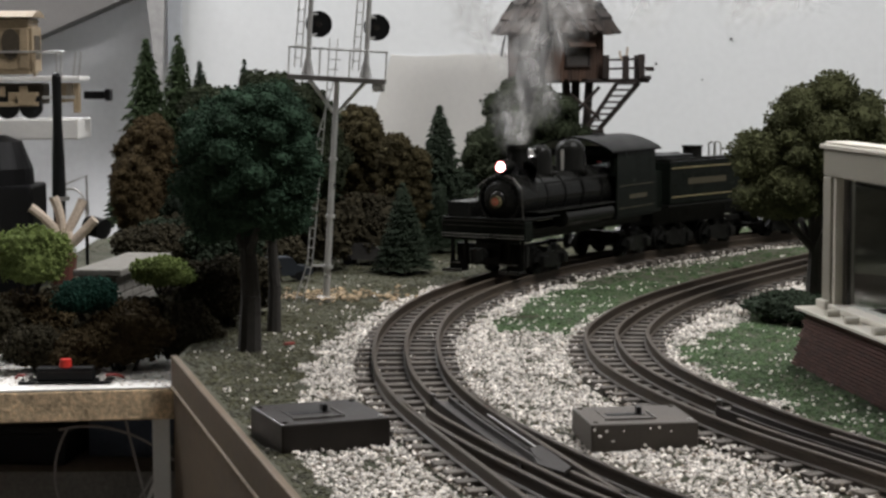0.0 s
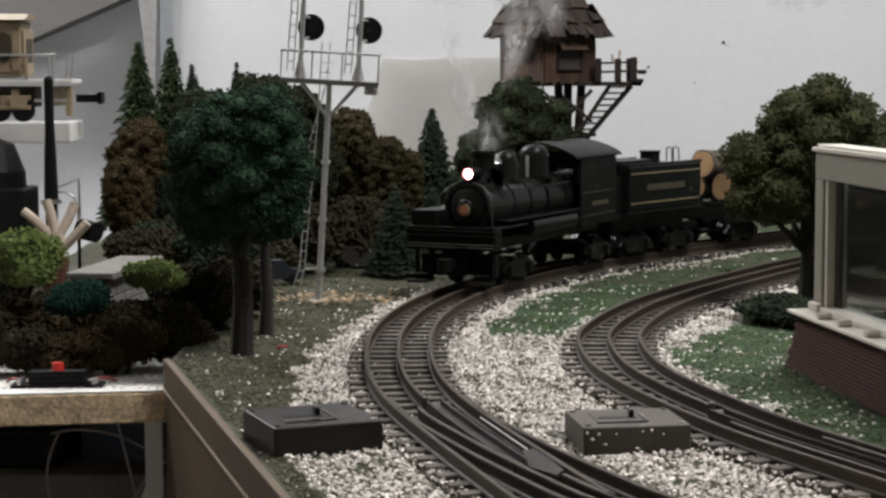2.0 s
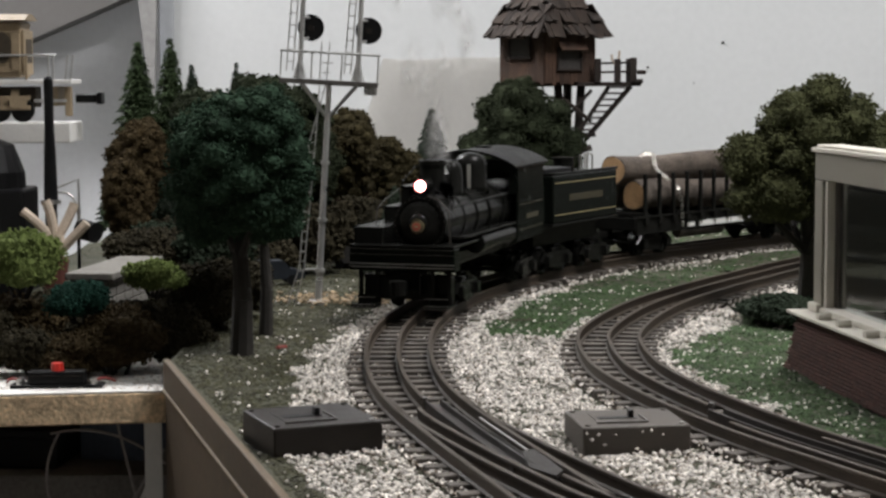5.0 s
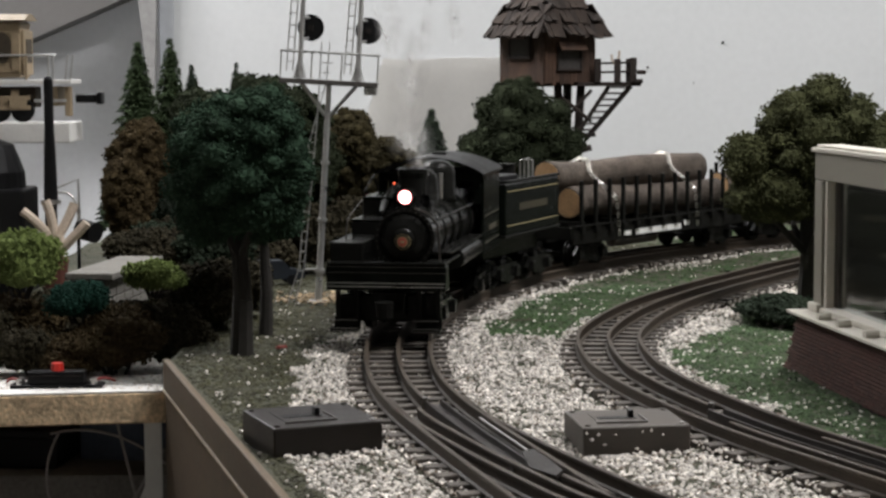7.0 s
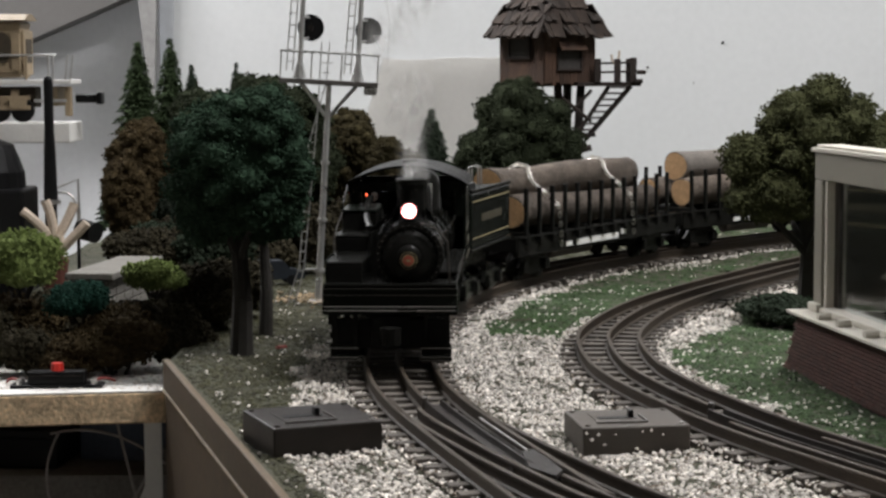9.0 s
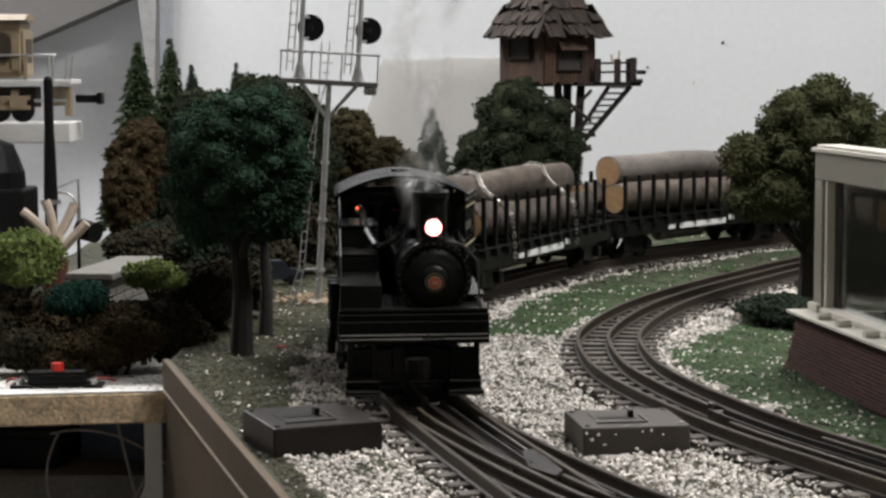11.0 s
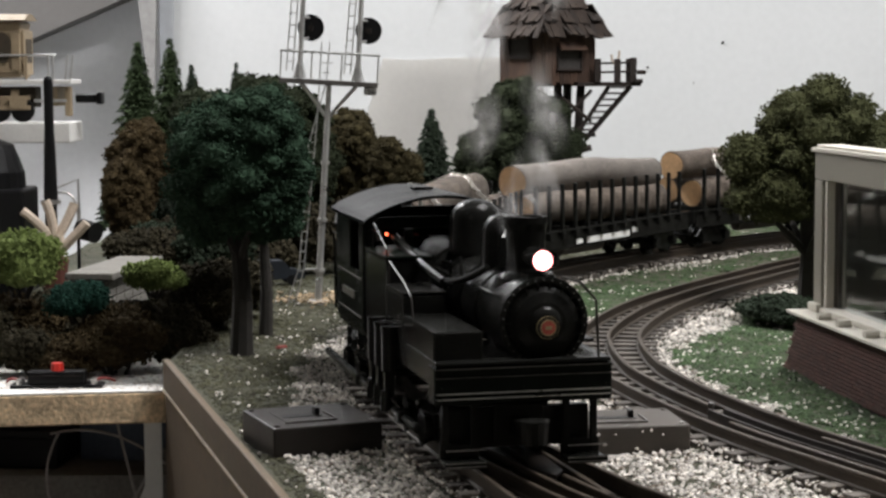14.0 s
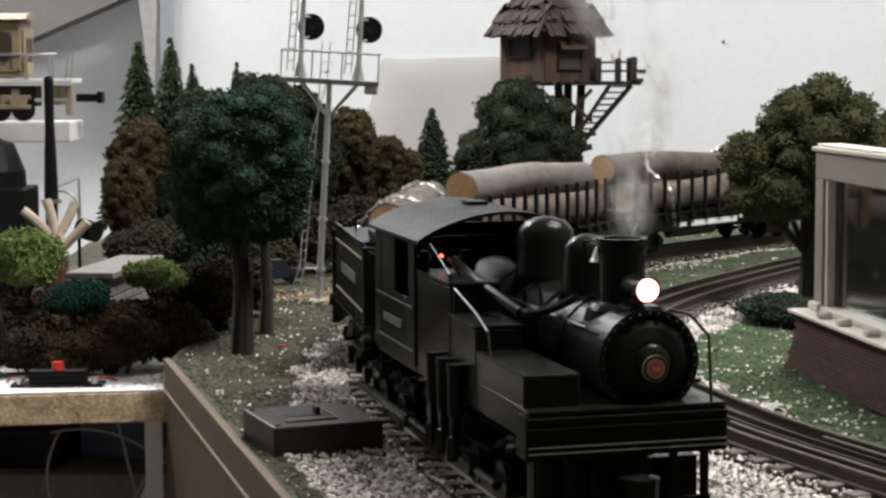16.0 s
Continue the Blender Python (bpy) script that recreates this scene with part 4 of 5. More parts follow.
# ---- side bench and its things ----
def bench():
    t = thing("side_bench", pose(-.1396, .945, 0, 0, 0, 7) @ pose(.1396, -.945, 0), "plywood side bench with a white gritty top", "bench")
    part("board", box(-.70, -.1396, .945, 1.10, -.0320, -.0164, .0008), PLY, t, "raw plywood edge")
    part("top_coat", box(-.70, -.1402, .9455, 1.10, -.0162, -.0152, .0003), BENCH, t, "white gritty top")
    part("leg", box(-.1535, -.1445, .972, .976, -.60, -.0322, .0006), WHITESH, t, "pale grey metal leg")
    part("leg_brace", rod((-.1640, .990, -.10), (-.1480, .985, -.062), .0012, None, 6), WHITESH, t, "pale grey brace")
    part("leg", rod((-.60, .975, -.032), (-.60, .975, -.9), .0042, None, 4), SILVER, t, "grey metal leg")
    r = random.Random(8)
    pts = [(r.uniform(-.26, -.141), r.uniform(.947, 1.02), -.0150) for _ in range(900)]
    tagged(crumbs("bench_grit", pts, .0008, STONE, r), "white grit sprinkled on the side bench", "gravel", kind="stuff")
    c = thing("terminal_block", pose(-.1985, .957, -.0152, 0, 0, 1), "black terminal block with a red push button", "terminal block")
    part("base", box(-.0235, .0235, -.006, .006, 0, .0018, .0004), BLACK, c)
    part("body", box(-.0145, .0145, -.0040, .0040, .0018, .0085, .0006), BLACK, c)
    part("ridge", box(-.0140, .0140, -.0045, -.0041, .0060, .0066), BLACKBOX, c)
    part("button", rod((0, 0, .0085), (0, 0, .0125), .0034, .0029, 18), RED, c, "red push button")
    for sx in (-1, 1):
        for k in range(3):
            part("terminal_screw", rod((sx * .0190, -.0040 + k * .0040, .0018), (sx * .0190, -.0040 + k * .0040, .0044), .0015, None, 10), STEEL, c, "bright terminal screw")
        part("wire", tube(bend((sx * .020, 0, .0036), (sx * .025, .003, .005), (sx * .028, .010, .001)), .0007, 6), DULLRED, c, "red wire")
    s = thing("stone_steps", pose(-.188, 1.095, .008, 0, 0, -8), "grey stone slab on stacked stone courses", "stone slab")
    part("slab", box(-.016, .012, -.054, .045, .0222, .0262, .0008), GREYST, s)
    for j in range(4):
        for k in range(5):
            part("stone", box(-.015, .008, -.050 + k * .0152, -.0354 + k * .0152, .0220 - (j + 1) * .0050, .0216 - j * .0050, .0007), GREYST, s)
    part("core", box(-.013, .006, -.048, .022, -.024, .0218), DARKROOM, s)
    p = thing("peeled_branches", pose(-.249, 1.20, .038), "bundle of pale peeled branches", "branches")
    for a, b in (((0, 0, 0), (-.019, -.004, .020)), ((0, 0, .004), (-.005, .0, .026)), ((.002, 0, .002), (.013, .004, .024)), ((.004, -.003, -.006), (.022, -.004, .012)), ((.002, -.003, -.014), (.004, -.003, .004))):
        part("branch", tube(bend(a, (Vector(a) + Vector(b)) / 2 + Vector((.002, 0, .001)), b), .0031, 8), BONE, p)
    part("pot", lathe([(.007, -.038), (.009, -.014), (.0095, -.012), (.008, -.010)], 14), mat("dull_red_pot", (.10, .03, .02), .7), p, "dull red pot")


def under_bench():
    r = random.Random(4)
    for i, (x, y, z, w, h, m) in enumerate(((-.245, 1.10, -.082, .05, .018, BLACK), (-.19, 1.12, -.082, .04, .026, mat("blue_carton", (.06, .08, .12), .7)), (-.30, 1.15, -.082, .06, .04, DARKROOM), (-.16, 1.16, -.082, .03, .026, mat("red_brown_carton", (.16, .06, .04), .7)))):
        t = thing("storage_box", pose(x, y, z, 0, 0, r.uniform(-12, 12)), "dark storage carton on a shelf under the bench", "box", "stored boxes")
        part("carton", box(-w / 2, w / 2, -.03, .03, 0, h, .001), m, t)
        part("lid", box(-w / 2 - .001, w / 2 + .001, -.031, .031, h, h + .004, .0006), m, t)
    tagged(link("under_shelf", box(-.70, -.142, 1.05, 1.30, -.10, -.082), UNDER), "dusty grey shelf below the bench", "shelf", kind="structure")
    tagged(link("under_back", box(-.95, -.139, 1.32, 1.34, -.60, -.032), UNDER), "dusty grey panel at the back under the bench", "panel", kind="structure")
    for k, (a, b, c) in enumerate((((-.205, .99, -.045), (-.222, .98, -.075), (-.195, .99, -.11)), ((-.212, 1.0, -.048), (-.18, 1.0, -.040), (-.15, 1.0, -.065)), ((-.178, 1.0, -.033), (-.17, 1.0, -.07), (-.160, 1.0, -.11)), ((-.150, .99, -.055), (-.165, .99, -.08), (-.178, .99, -.10)))):
        t = thing("loose_cable", pose(0, 0, 0), "loose grey cable hanging under the bench", "cable", "loose cables")
        part("sheath", tube(bend(a, b, c, 14), .0008, 6), WIRE, t)


def shelf_things():
    Y = 1.28
    s = thing("wall_shelf", pose(0, 0, 0), "white painted shelf carrying an unpainted locomotive", "shelf")
    part("board", box(-.70, -.2490, Y - .02, Y + .025, .0985, .112, .0008), WHITESH, s)
    part("upright", box(-.70, -.69, Y - .015, Y + .02, -.90, .098), WHITESH, s)
    t = thing("tan_locomotive", pose(-.293, Y + .006, .112), "unpainted tan model locomotive with black coupler", "model locomotive")
    cab = part("cab", box(-.05, .010, -.016, .016, .030, .068, .0015), TAN, t)
    part("roof", prism([(-.020 + .040 * i / 10, .0045 * math.sin(math.pi * i / 10)) for i in range(11)], .066, pose(-.052, 0, .0685, 90, 0, 90)), TAN, t)
    for x in (-.030, -.002):
        o = prism([(.0062 * math.cos(TAU * i / 20), (.0085 if i < 10 else .0125) * math.sin(TAU * i / 20)) for i in range(20)], .0008, pose(x, -.0162, .052, 90))
        part("window", o, TANDK, cab, "dark arched window")
    for z in (.0335, .0600, .0655):
        part("moulding", box(-.0505, .0105, -.0168, .0168, z, z + .0010, .0003), TAN, cab)
    part("pilaster", box(.0040, .0098, -.0172, -.0160, .0346, .0600, .0004), TAN, cab)
    part("end_plate", box(.0102, .0122, -.014, .014, .032, .062, .0006), TAN, cab)
    part("end_window", box(.0122, .0126, -.009, .009, .040, .056), TANDK, cab)
    part("running_board", box(-.06, .044, -.018, .018, .0255, .0286, .0005), WHITESH, t, "white running board")
    for x in (-.05, -.016, .014, .029, .032, .040, .0435):
        part("handrail_post", rod((x, -.0175, .0286), (x + (.002 if x > .035 else 0), -.0175, .045), .0007 if x > .02 else .0009, None, 6), TAN if x < .02 else SILVER, t)
    part("handrail", rod((-.06, -.0175, .045), (.034, -.0175, .045), .0008, None, 6), SILVER, t)
    fr = part("frame", box(-.06, .018, -.010, .010, .010, .024, .0008), TANDK, t)
    for x in (-.032, -.006, .010):
        w = part("wheel", rod((x, -.014, .0080), (x, -.011, .0080), .0078, None, 22), BLACK, t)
    for k in range(9):
        x = -.05 + k * .0075
        part("spring_hanger", box(x, x + .0056, -.0155, -.0135, .009 + (k % 3) * .003, .018 + (k % 2) * .004, .0006), TAN, t)
    part("side_rod", box(-.05, .016, -.0165, -.0156, .0085, .0115, .0004), TAN, t)
    part("axle_guard", prism([(-.007, .0), (.007, .0), (.005, -.008), (-.005, -.008)], .0016, pose(.008, -.0165, .018, 90)), TAN, t)
    part("buffer_beam", box(.026, .034, -.013, .013, .011, .024, .0008), TAN, t)
    part("step", box(.0385, .0425, -.013, -.006, .004, .024, .0005), TAN, t)
    part("rod_link", box(.018, .040, -.0150, -.0135, .0135, .0155, .0004), SILVER, t)
    part("coupler", box(.044, .058, -.005, .005, .0130, .0185, .001), BLACK, t, "black coupler")
    part("coupler_head", box(.0582, .0620, -.006, .006, .0118, .0200, .001), BLACK, t)
    p = thing("black_post", pose(-.2545, 1.22, -.0155), "slim black turned post before the shelf", "post")
    part("shaft", lathe([(.0040, 0), (.0040, .077), (.0046, .080), (.0040, .105), (.0031, .125), (.0031, .156), (.0024, .1580), (.0008, .1590)], 16), BLACK, p)
    part("collar", rod((0, 0, .076), (0, 0, .0785), .0066, None, 14), STEEL, p, "bright collar")
    q = thing("black_tank", pose(-.300, 1.25, .0, 0, 0, 0), "black rounded model tank on the side bench", "model tank")
    part("tank", lathe([(.004, 0), (.021, .002), (.023, .060), (.022, .080), (.015, .098), (.005, .102)], 24), BLACK, q)
    part("frame", box(-.03, .026, -.024, .024, -.006, .0695, .002), BLACK, q)
    b = thing("lamp_bracket", pose(-.243, 1.235, .020), "thin metal bracket with a black round lamp", "bracket")
    part("arm", tube(bend((-.013, 0, .046), (.004, 0, .052), (.0030, 0, .026)), .0008, 6), STEEL, b)
    part("arm", tube([(-.013, 0, .049), (.0035, 0, .0555), (.0040, 0, .030)], .0008, 6), STEEL, b)
    part("lamp_head", rod((.004, .004, .0225), (.015, -.004, .0205), .0068, None, 20), BLACK, b, "black round lamp head")
    part("stem", rod((.003, 0, -.02), (.003, 0, .028), .0012, None, 8), BLACK, b)


def woodland_things():
    t = thing("red_barn", pose(-.065, 1.545, 0, 0, 0, 28), "small dull red barn hidden among trees", "barn")
    part("wall", box(-.018, .018, -.014, .014, 0, .046, .0006), mat("dull_red_boards", (.10, .032, .024), .85, vary=.3), t)
    part("roof", prism([(-.022, 0), (.022, 0), (0, .018)], .034, pose(0, .017, .046, 90)), DARKWOOD, t)
    part("door", box(-.007, .007, -.0152, -.0142, 0, .022), DARKWOOD, t)
    for i, (x, y, c, rz) in enumerate(((-.118, 1.283, (.012, .016, .022), 20), (-.062, 1.388, (.06, .057, .054), -15))):
        t = thing("model_car", pose(x, y, 0, 0, 0, rz), "dull %s model car parked in the trees" % ("blue" if i == 0 else "grey"), "car", "model cars")
        m = mat("car_paint", c, .4)
        part("body", prism([(-.022, .003), (.022, .003), (.022, .008), (.012, .010), (.007, .0155), (-.009, .0155), (-.014, .010), (-.022, .009)], .015, pose(0, .0075, .001, 90)), m, t)
        for wx in (-.013, .013):
            for wy in (-.008, .007):
                part("wheel", rod((wx, wy, .0035), (wx, wy + .001, .0035), .0035, None, 14), BLACK, t)
    t = thing("red_marker", pose(-.0851, .9786, .001, 0, 0, 30), "small red plastic marker lying on the turf", "marker")
    part("stick", box(-.003, .003, -.0010, .0010, 0, .0014, .0004), DULLRED, t)
    for i, (x, z, k) in enumerate(((.334, .176, .0015), (.245, .147, .0013), (.300, .128, .0008), (-.049, .127, .0010))):
        tagged(link("wall_hole", rod((x, 2.2485, z), (x, 2.251, z), k, None, 12), BLACK), "small dark screw hole in the white wall", "hole", "wall holes")


# ---- train ----
def wheelset(parent, x, r=.0088, gauge=.0159):
    bm = rod((0, -gauge - .004, 0), (0, gauge + .004, 0), .0016, None, 8)
    for s in (-1, 1):
        lathe([(.0016, 0), (r * .45, .0002), (r * .8, -.0006), (r * .82, .0008), (r, .0008), (r, .0034), (r * 1.12, .0036), (r * 1.12, .0046), (.0016, .0046)], 22, pose(0, s * (gauge + .003), 0, 90 * s), bm)
        for k in range(4):
            a = TAU * k / 4
            rod((0, s * (gauge + .0028), 0), (math.cos(a) * r * .8, s * (gauge + .0028), math.sin(a) * r * .8), .0009, None, 5, bm)
    w = part("wheelset", bm, LOCO, parent)
    w.matrix_basis = pose(x, 0, r)
    w["wheel_r"] = r
    return w


def truck(parent, x, wheels):
    for s in (-1, 1):
        part("truck_frame", prism([(-.022, .0), (-.016, .006), (.016, .006), (.022, .0), (.016, -.003), (.005, -.005), (-.005, -.005), (-.016, -.003)], .0028, pose(x, s * .0215 + .0014, .0088, 90)), LOCO, parent)
        for wx in (-.0145, .0145):
            part("axle_box", box(x + wx - .0032, x + wx + .0032, s * .0235 - .0018, s * .0235 + .0018, .0055, .0125, .0006), LOCO, parent)
    part("bolster", box(x - .004, x + .004, -.020, .020, .010, .017, .0006), LOCO, parent)
    for wx in (-.0145, .0145):
        wheels.append(wheelset(parent, x + wx))


def ring_of(n, r, m, size, bm=None):
    bm = bm or bmesh.new()
    for k in range(n):
        a = TAU * k / n
        bmesh.ops.create_icosphere(bm, subdivisions=1, radius=size, matrix=m @ Matrix.Translation((r * math.cos(a), r * math.sin(a), 0)))
    return bm


def locomotive():
    t = thing("locomotive", pose(0, 0, 0), "black geared steam locomotive with a lit headlight", "locomotive")
    W = []
    truck(t, .065, W), truck(t, -.065, W)
    yo, zc, R = .0088, .0515, .0151
    X = lambda x, z=zc, y=yo: pose(x, y, z, 0, 90)
    # frame and pilot
    part("frame", box(-.100, .109, -.012, .012, .022, .030, .0008), LOCO, t)
    beam = part("pilot_beam", box(.1095, .1195, -.0315, .0315, .0248, .0379, .0007), LOCO_G, t, "dark green riveted pilot beam")
    for z in (.0268, .0286, .0340, .0370):
        part("beam_strip", box(.1195, .1203, -.0308, .0308, z, z + .00035), STEEL if z < .030 else HANDRAIL, beam)
    bm = bmesh.new()
    for y in (-.029, -.0005, .029):
        for z in (.0305, .0360, .0258):
            bmesh.ops.create_icosphere(bm, subdivisions=1, radius=.0006, matrix=Matrix.Translation((.1198, y, z)))
    tagged(part("rivet", bm, LOCO, beam), kind="stuff")
    part("deck", box(.070, .1198, -.031, .031, .0381, .0396, .0005), LOCO, t)
    for s in (-1, 1):
        f = part("footboard", box(.113, .123, s * .0215 - .0070, s * .0215 + .0070, .0040, .0056, .0004), LOCO, t)
        part("toe_board", box(.1132, .1142, s * .0215 - .0070, s * .0215 + .0070, .0056, .0105, .0003), LOCO, f)
        part("footboard_edge", box(.1228, .1236, s * .0215 - .0073, s * .0215 + .0073, .0036, .0060, .0002), LOCO_G, f)
        for z in (.0040, .0054, .0098):
            part("tread_lip", box(.1236, .1239, s * .0215 - .0070, s * .0215 + .0070, z, z + .0004), GUN, f)
        for q in (-.005, .005):
            part("hanger", box(.1125, .1145, s * .0215 + q - .0012, s * .0215 + q + .0012, .0056, .0254, .0003), LOCO, f)
    part("pilot_plate", box(.1040, .1085, -.0265, .0265, .0075, .0215, .0006), LOCO, t)
    c = part("coupler", box(.109, .127, -.0035, .0035, .0130, .0190, .0008), LOCO, t)
    part("knuckle", lathe([(.0010, -.0045), (.0048, -.0040), (.0052, .0040), (.0010, .0046)], 14, pose(.1285, .001, .0162)), LOCO, c)
    part("drawbar_pocket", box(.1096, .113, -.009, .009, .0105, .0235, .0006), LOCO, t)
    # boiler
    part("smokebox", lathe([(.002, 0), (R, .0006), (R, .037), (R * .985, .0372), (R * .985, .092), (R * 1.08, .122), (R * 1.12, .155), (.002, .155)], 40, X(.1120) @ pose(0, 0, 0, 180)), LOCO, t, smooth=False)
    door = part("smokebox_door", lathe([(.001, .0042), (.0070, .0036), (.0105, .0022), (.0128, .0004), (.0136, -.001), (.001, -.001)], 36, X(.1122)), LOCO, t, "domed smokebox door")
    part("door_ring", lathe([(.0158, -.0005), (.0158, .0010), (.0137, .0010), (.0137, -.0005)], 40, X(.1122)), LOCO, door)
    tagged(part("rivet", ring_of(30, .0146, X(.1132), .00040), HANDRAIL, door), kind="stuff")
    bm = bmesh.new()
    for k in range(18):
        a = TAU * (k + .5) / 18
        m = X(.1130) @ pose(0, 0, 0, 0, 0, math.degrees(a))
        box(.0118, .0134, -.00030, .00030, 0, .0010, bm=bm, m=m)
    tagged(part("door_dog", bm, LOCO, door), kind="stuff")
    part("door_hub", lathe([(.0062, -.0012), (.0060, .0008), (.0050, .0022), (.0030, .0031), (.0004, .0034)], 28, X(.1148, .0515)), LOCO, t, "domed hub above the number plate", smooth=True)
    hub = part("number_plate", rod((.1156, yo, .0502), (.1184, yo, .0502), .0040, None, 30), GOLD, t, "round number plate with red centre")
    part("plate_ring", rod((.1182, yo, .0502), (.1186, yo, .0502), .0038, None, 30), BLACKBOX, hub)
    part("plate_inner_ring", rod((.1183, yo, .0502), (.1188, yo, .0502), .0029, None, 30), GOLD, hub)
    part("plate_centre", rod((.1186, yo, .0502), (.1190, yo, .0502), .0024, None, 24), FADED, hub, "red plate centre")
    part("plate_bar", box(.1190, .1192, yo - .0011, yo + .0011, .0496, .0508), GOLD, hub, "small pale bar")
    for x in (.074, .048, .022, -.004):
        part("boiler_band", lathe([(R * 1.0, -.0008), (R * 1.035 + max(0, .03 - x) * .04, -.0008), (R * 1.035 + max(0, .03 - x) * .04, .0008), (R * 1.0, .0008)], 36, X(x)), LOCO, t)
    part("saddle", box(.080, .108, yo - .009, yo + .009, .030, .042, .0008), LOCO, t)
    # stack, domes, lamp
    st = part("smokestack", lathe([(.0092, .0), (.0076, .002), (.0070, .004), (.0072, .017), (.0079, .0195), (.0079, .0220), (.0064, .0220), (.0058, .004)], 28, pose(.0895, yo, .0645)), LOCO, t)
    part("smokestack_base", lathe([(.0118, -.004), (.0108, -.0005), (.0090, .0015), (.0070, .002)], 28, pose(.0895, yo, .0652)), LOCO, t)
    part("sand_dome", lathe([(.0095, -.003), (.0082, .001), (.0078, .012), (.0070, .0155), (.0048, .0180), (.0015, .019), (.0004, .0192)], 28, pose(.057, yo, .0658)), LOCO, t, smooth=True)
    part("steam_dome", lathe([(.0122, -.003), (.0105, .001), (.0102, .013), (.0094, .0165), (.0068, .0195), (.0025, .0210), (.0004, .0212)], 28, pose(.014, yo, .0664)), LOCO, t, smooth=True)
    part("safety_valve", rod((-.006, yo, .067), (-.006, yo, .081), .0018, .0012, 10), STEEL, t)
    part("whistle", rod((.037, yo + .006, .067), (.037, yo + .006, .081), .0010, .0012, 8), STEEL, t)
    part("bell", lathe([(.0042, 0), (.0036, .001), (.0024, .0042), (.0008, .0056)], 16, pose(.072, yo, .0775)), STEEL, t)
    part("bell_yoke", tube([(.072, yo - .006, .068), (.072, yo - .006, .084), (.072, yo + .006, .084), (.072, yo + .006, .068)], .0007, 6), LOCO, t)
    lamp = part("headlight", rod((.0985, yo, .0727), (.1108, yo, .0727), .0038, .0041, 22), LOCO, t)
    # Emissive ring added for the pink fringe of the headlight's glare.
    part("headlight_fringe_glow", lathe([(.0035, 0), (.0035, .0014), (.0027, .0008), (.0027, 0)], 24, X(.1104, .0727)), glow("pink_fringe_glow", (1.0, .30, .30), 0.75), lamp, "glowing ring added as the headlight's pink glare fringe")
    part("headlight_rim", lathe([(.0041, 0), (.0041, .0016), (.0036, .0016), (.0036, 0)], 24, X(.1104, .0727)), LOCO, lamp)
    part("headlight_lens", lathe([(.0027, 0), (.0023, .0010), (.0013, .0017), (.0004, .0019)], 22, X(.1112, .0727)), glow("warm_white_bulb", (1.0, .80, .78), 8), lamp, "glowing warm white headlight lens")
    part("headlight_bracket", box(.100, .110, yo - .005, yo + .005, .0660, .0676, .0004), LOCO, lamp)
    # handrails
    for s in (-1, 1):
        if s > 0:
            part("handrail", tube([(.115, yo + s * .0055, .0672), (.1155, yo + s * .012, .0655), (.1155, yo + s * .0180, .0590), (.1155, yo + s * .0190, .0396)], .0005, 8), HANDRAIL, t)
        part("boiler_rail", tube([(.10, yo + s * .0150, .0605), (.05, yo + s * .0165, .0610), (-.01, yo + s * .0175, .0615)], .0006, 6), LOCO, t)
    # right hand side: running board, tool boxes, cylinders and shaft
    part("side_tank", box(.0632, .1140, -.0305, -.0130, .0300, .0492, .0007), LOCO, t, "front side tool box")
    part("tank_rib", box(.0628, .1145, -.0310, -.0306, .0486, .0496, .0003), LOCO_G, t)
    part("step_box", box(.0320, .0628, -.0305, -.0145, .0300, .0560, .0007), LOCO, t)
    part("step_lid", box(.0315, .0628, -.0310, -.0140, .0562, .0572, .0004), LOCO, t)
    part("engine_casing", box(-.014, .0315, -.0305, -.0125, .0300, .0660, .0008), LOCO, t)
    part("casing_lid", box(-.014, .0318, -.0310, -.0125, .0662, .0674, .0004), LOCO_G, t)
    for i, x in enumerate((.048, .034, .020)):
        cyl = part("cylinder", rod((x, -.0328, .0260), (x, -.0328, .0415), .0031, None, 16), LOCO, t, "upright engine cylinder")
        part("cylinder_head", rod((x, -.0328, .0415), (x, -.0328, .0428), .0034, None, 16), LOCO, cyl)
        part("crosshead", box(x - .002, x + .002, -.0350, -.0310, .0160, .0260, .0005), LOCO, cyl)
        part("crank", rod((x, -.0345, .0110), (x + .001, -.0345, .0190), .0020, None, 10), LOCO, cyl)
    part("drive_shaft", rod((-.110, -.0300, .0105), (.085, -.0300, .0105), .0017, None, 10), LOCO, t)
    for x in (.0795, .0505, -.0505, -.0795):
        part("bevel_gear", rod((x, -.0275, .0100), (x, -.0240, .0100), .0068, .0048, 18), LOCO, t)
    for x in (.058, -.030):
        part("universal_joint", box(x - .004, x + .004, -.0325, -.0275, .008, .013, .0008), LOCO, t)
    part("steam_pipe", tube(bend((-.008, -.019, .071), (.030, -.020, .066), (.058, -.014, .060), 8), .0019, 8), LOCO, t)
    part("exhaust_pipe", tube(bend((.056, -.014, .060), (.072, -.010, .061), (.084, -.004, .068), 8), .0014, 8), LOCO, t)
    part("grab_rail", tube([(-.004, -.029, .0680), (.004, -.030, .0780), (.030, -.030, .0700), (.032, -.030, .0574)], .0004, 6), LOCO, t)
    part("grab_rail", tube([(.034, -.030, .0574), (.036, -.030, .0660), (.062, -.030, .0610), (.075, -.030, .0570), (.078, -.030, .0495)], .0004, 6), HANDRAIL, t)
    part("loop_pipe", tube([(.040, yo - .0158, .056), (.046, yo - .0175, .066), (.058, yo - .0165, .069), (.062, yo - .0165, .060)], .0006, 6), LOCO, t)
    part("air_tank", rod((-.01, .0255, .036), (.060, .0255, .036), .0060, None, 18), LOCO, t)
    part("left_running_board", box(-.012, .100, .0190, .0310, .0420, .0432, .0003), LOCO, t)
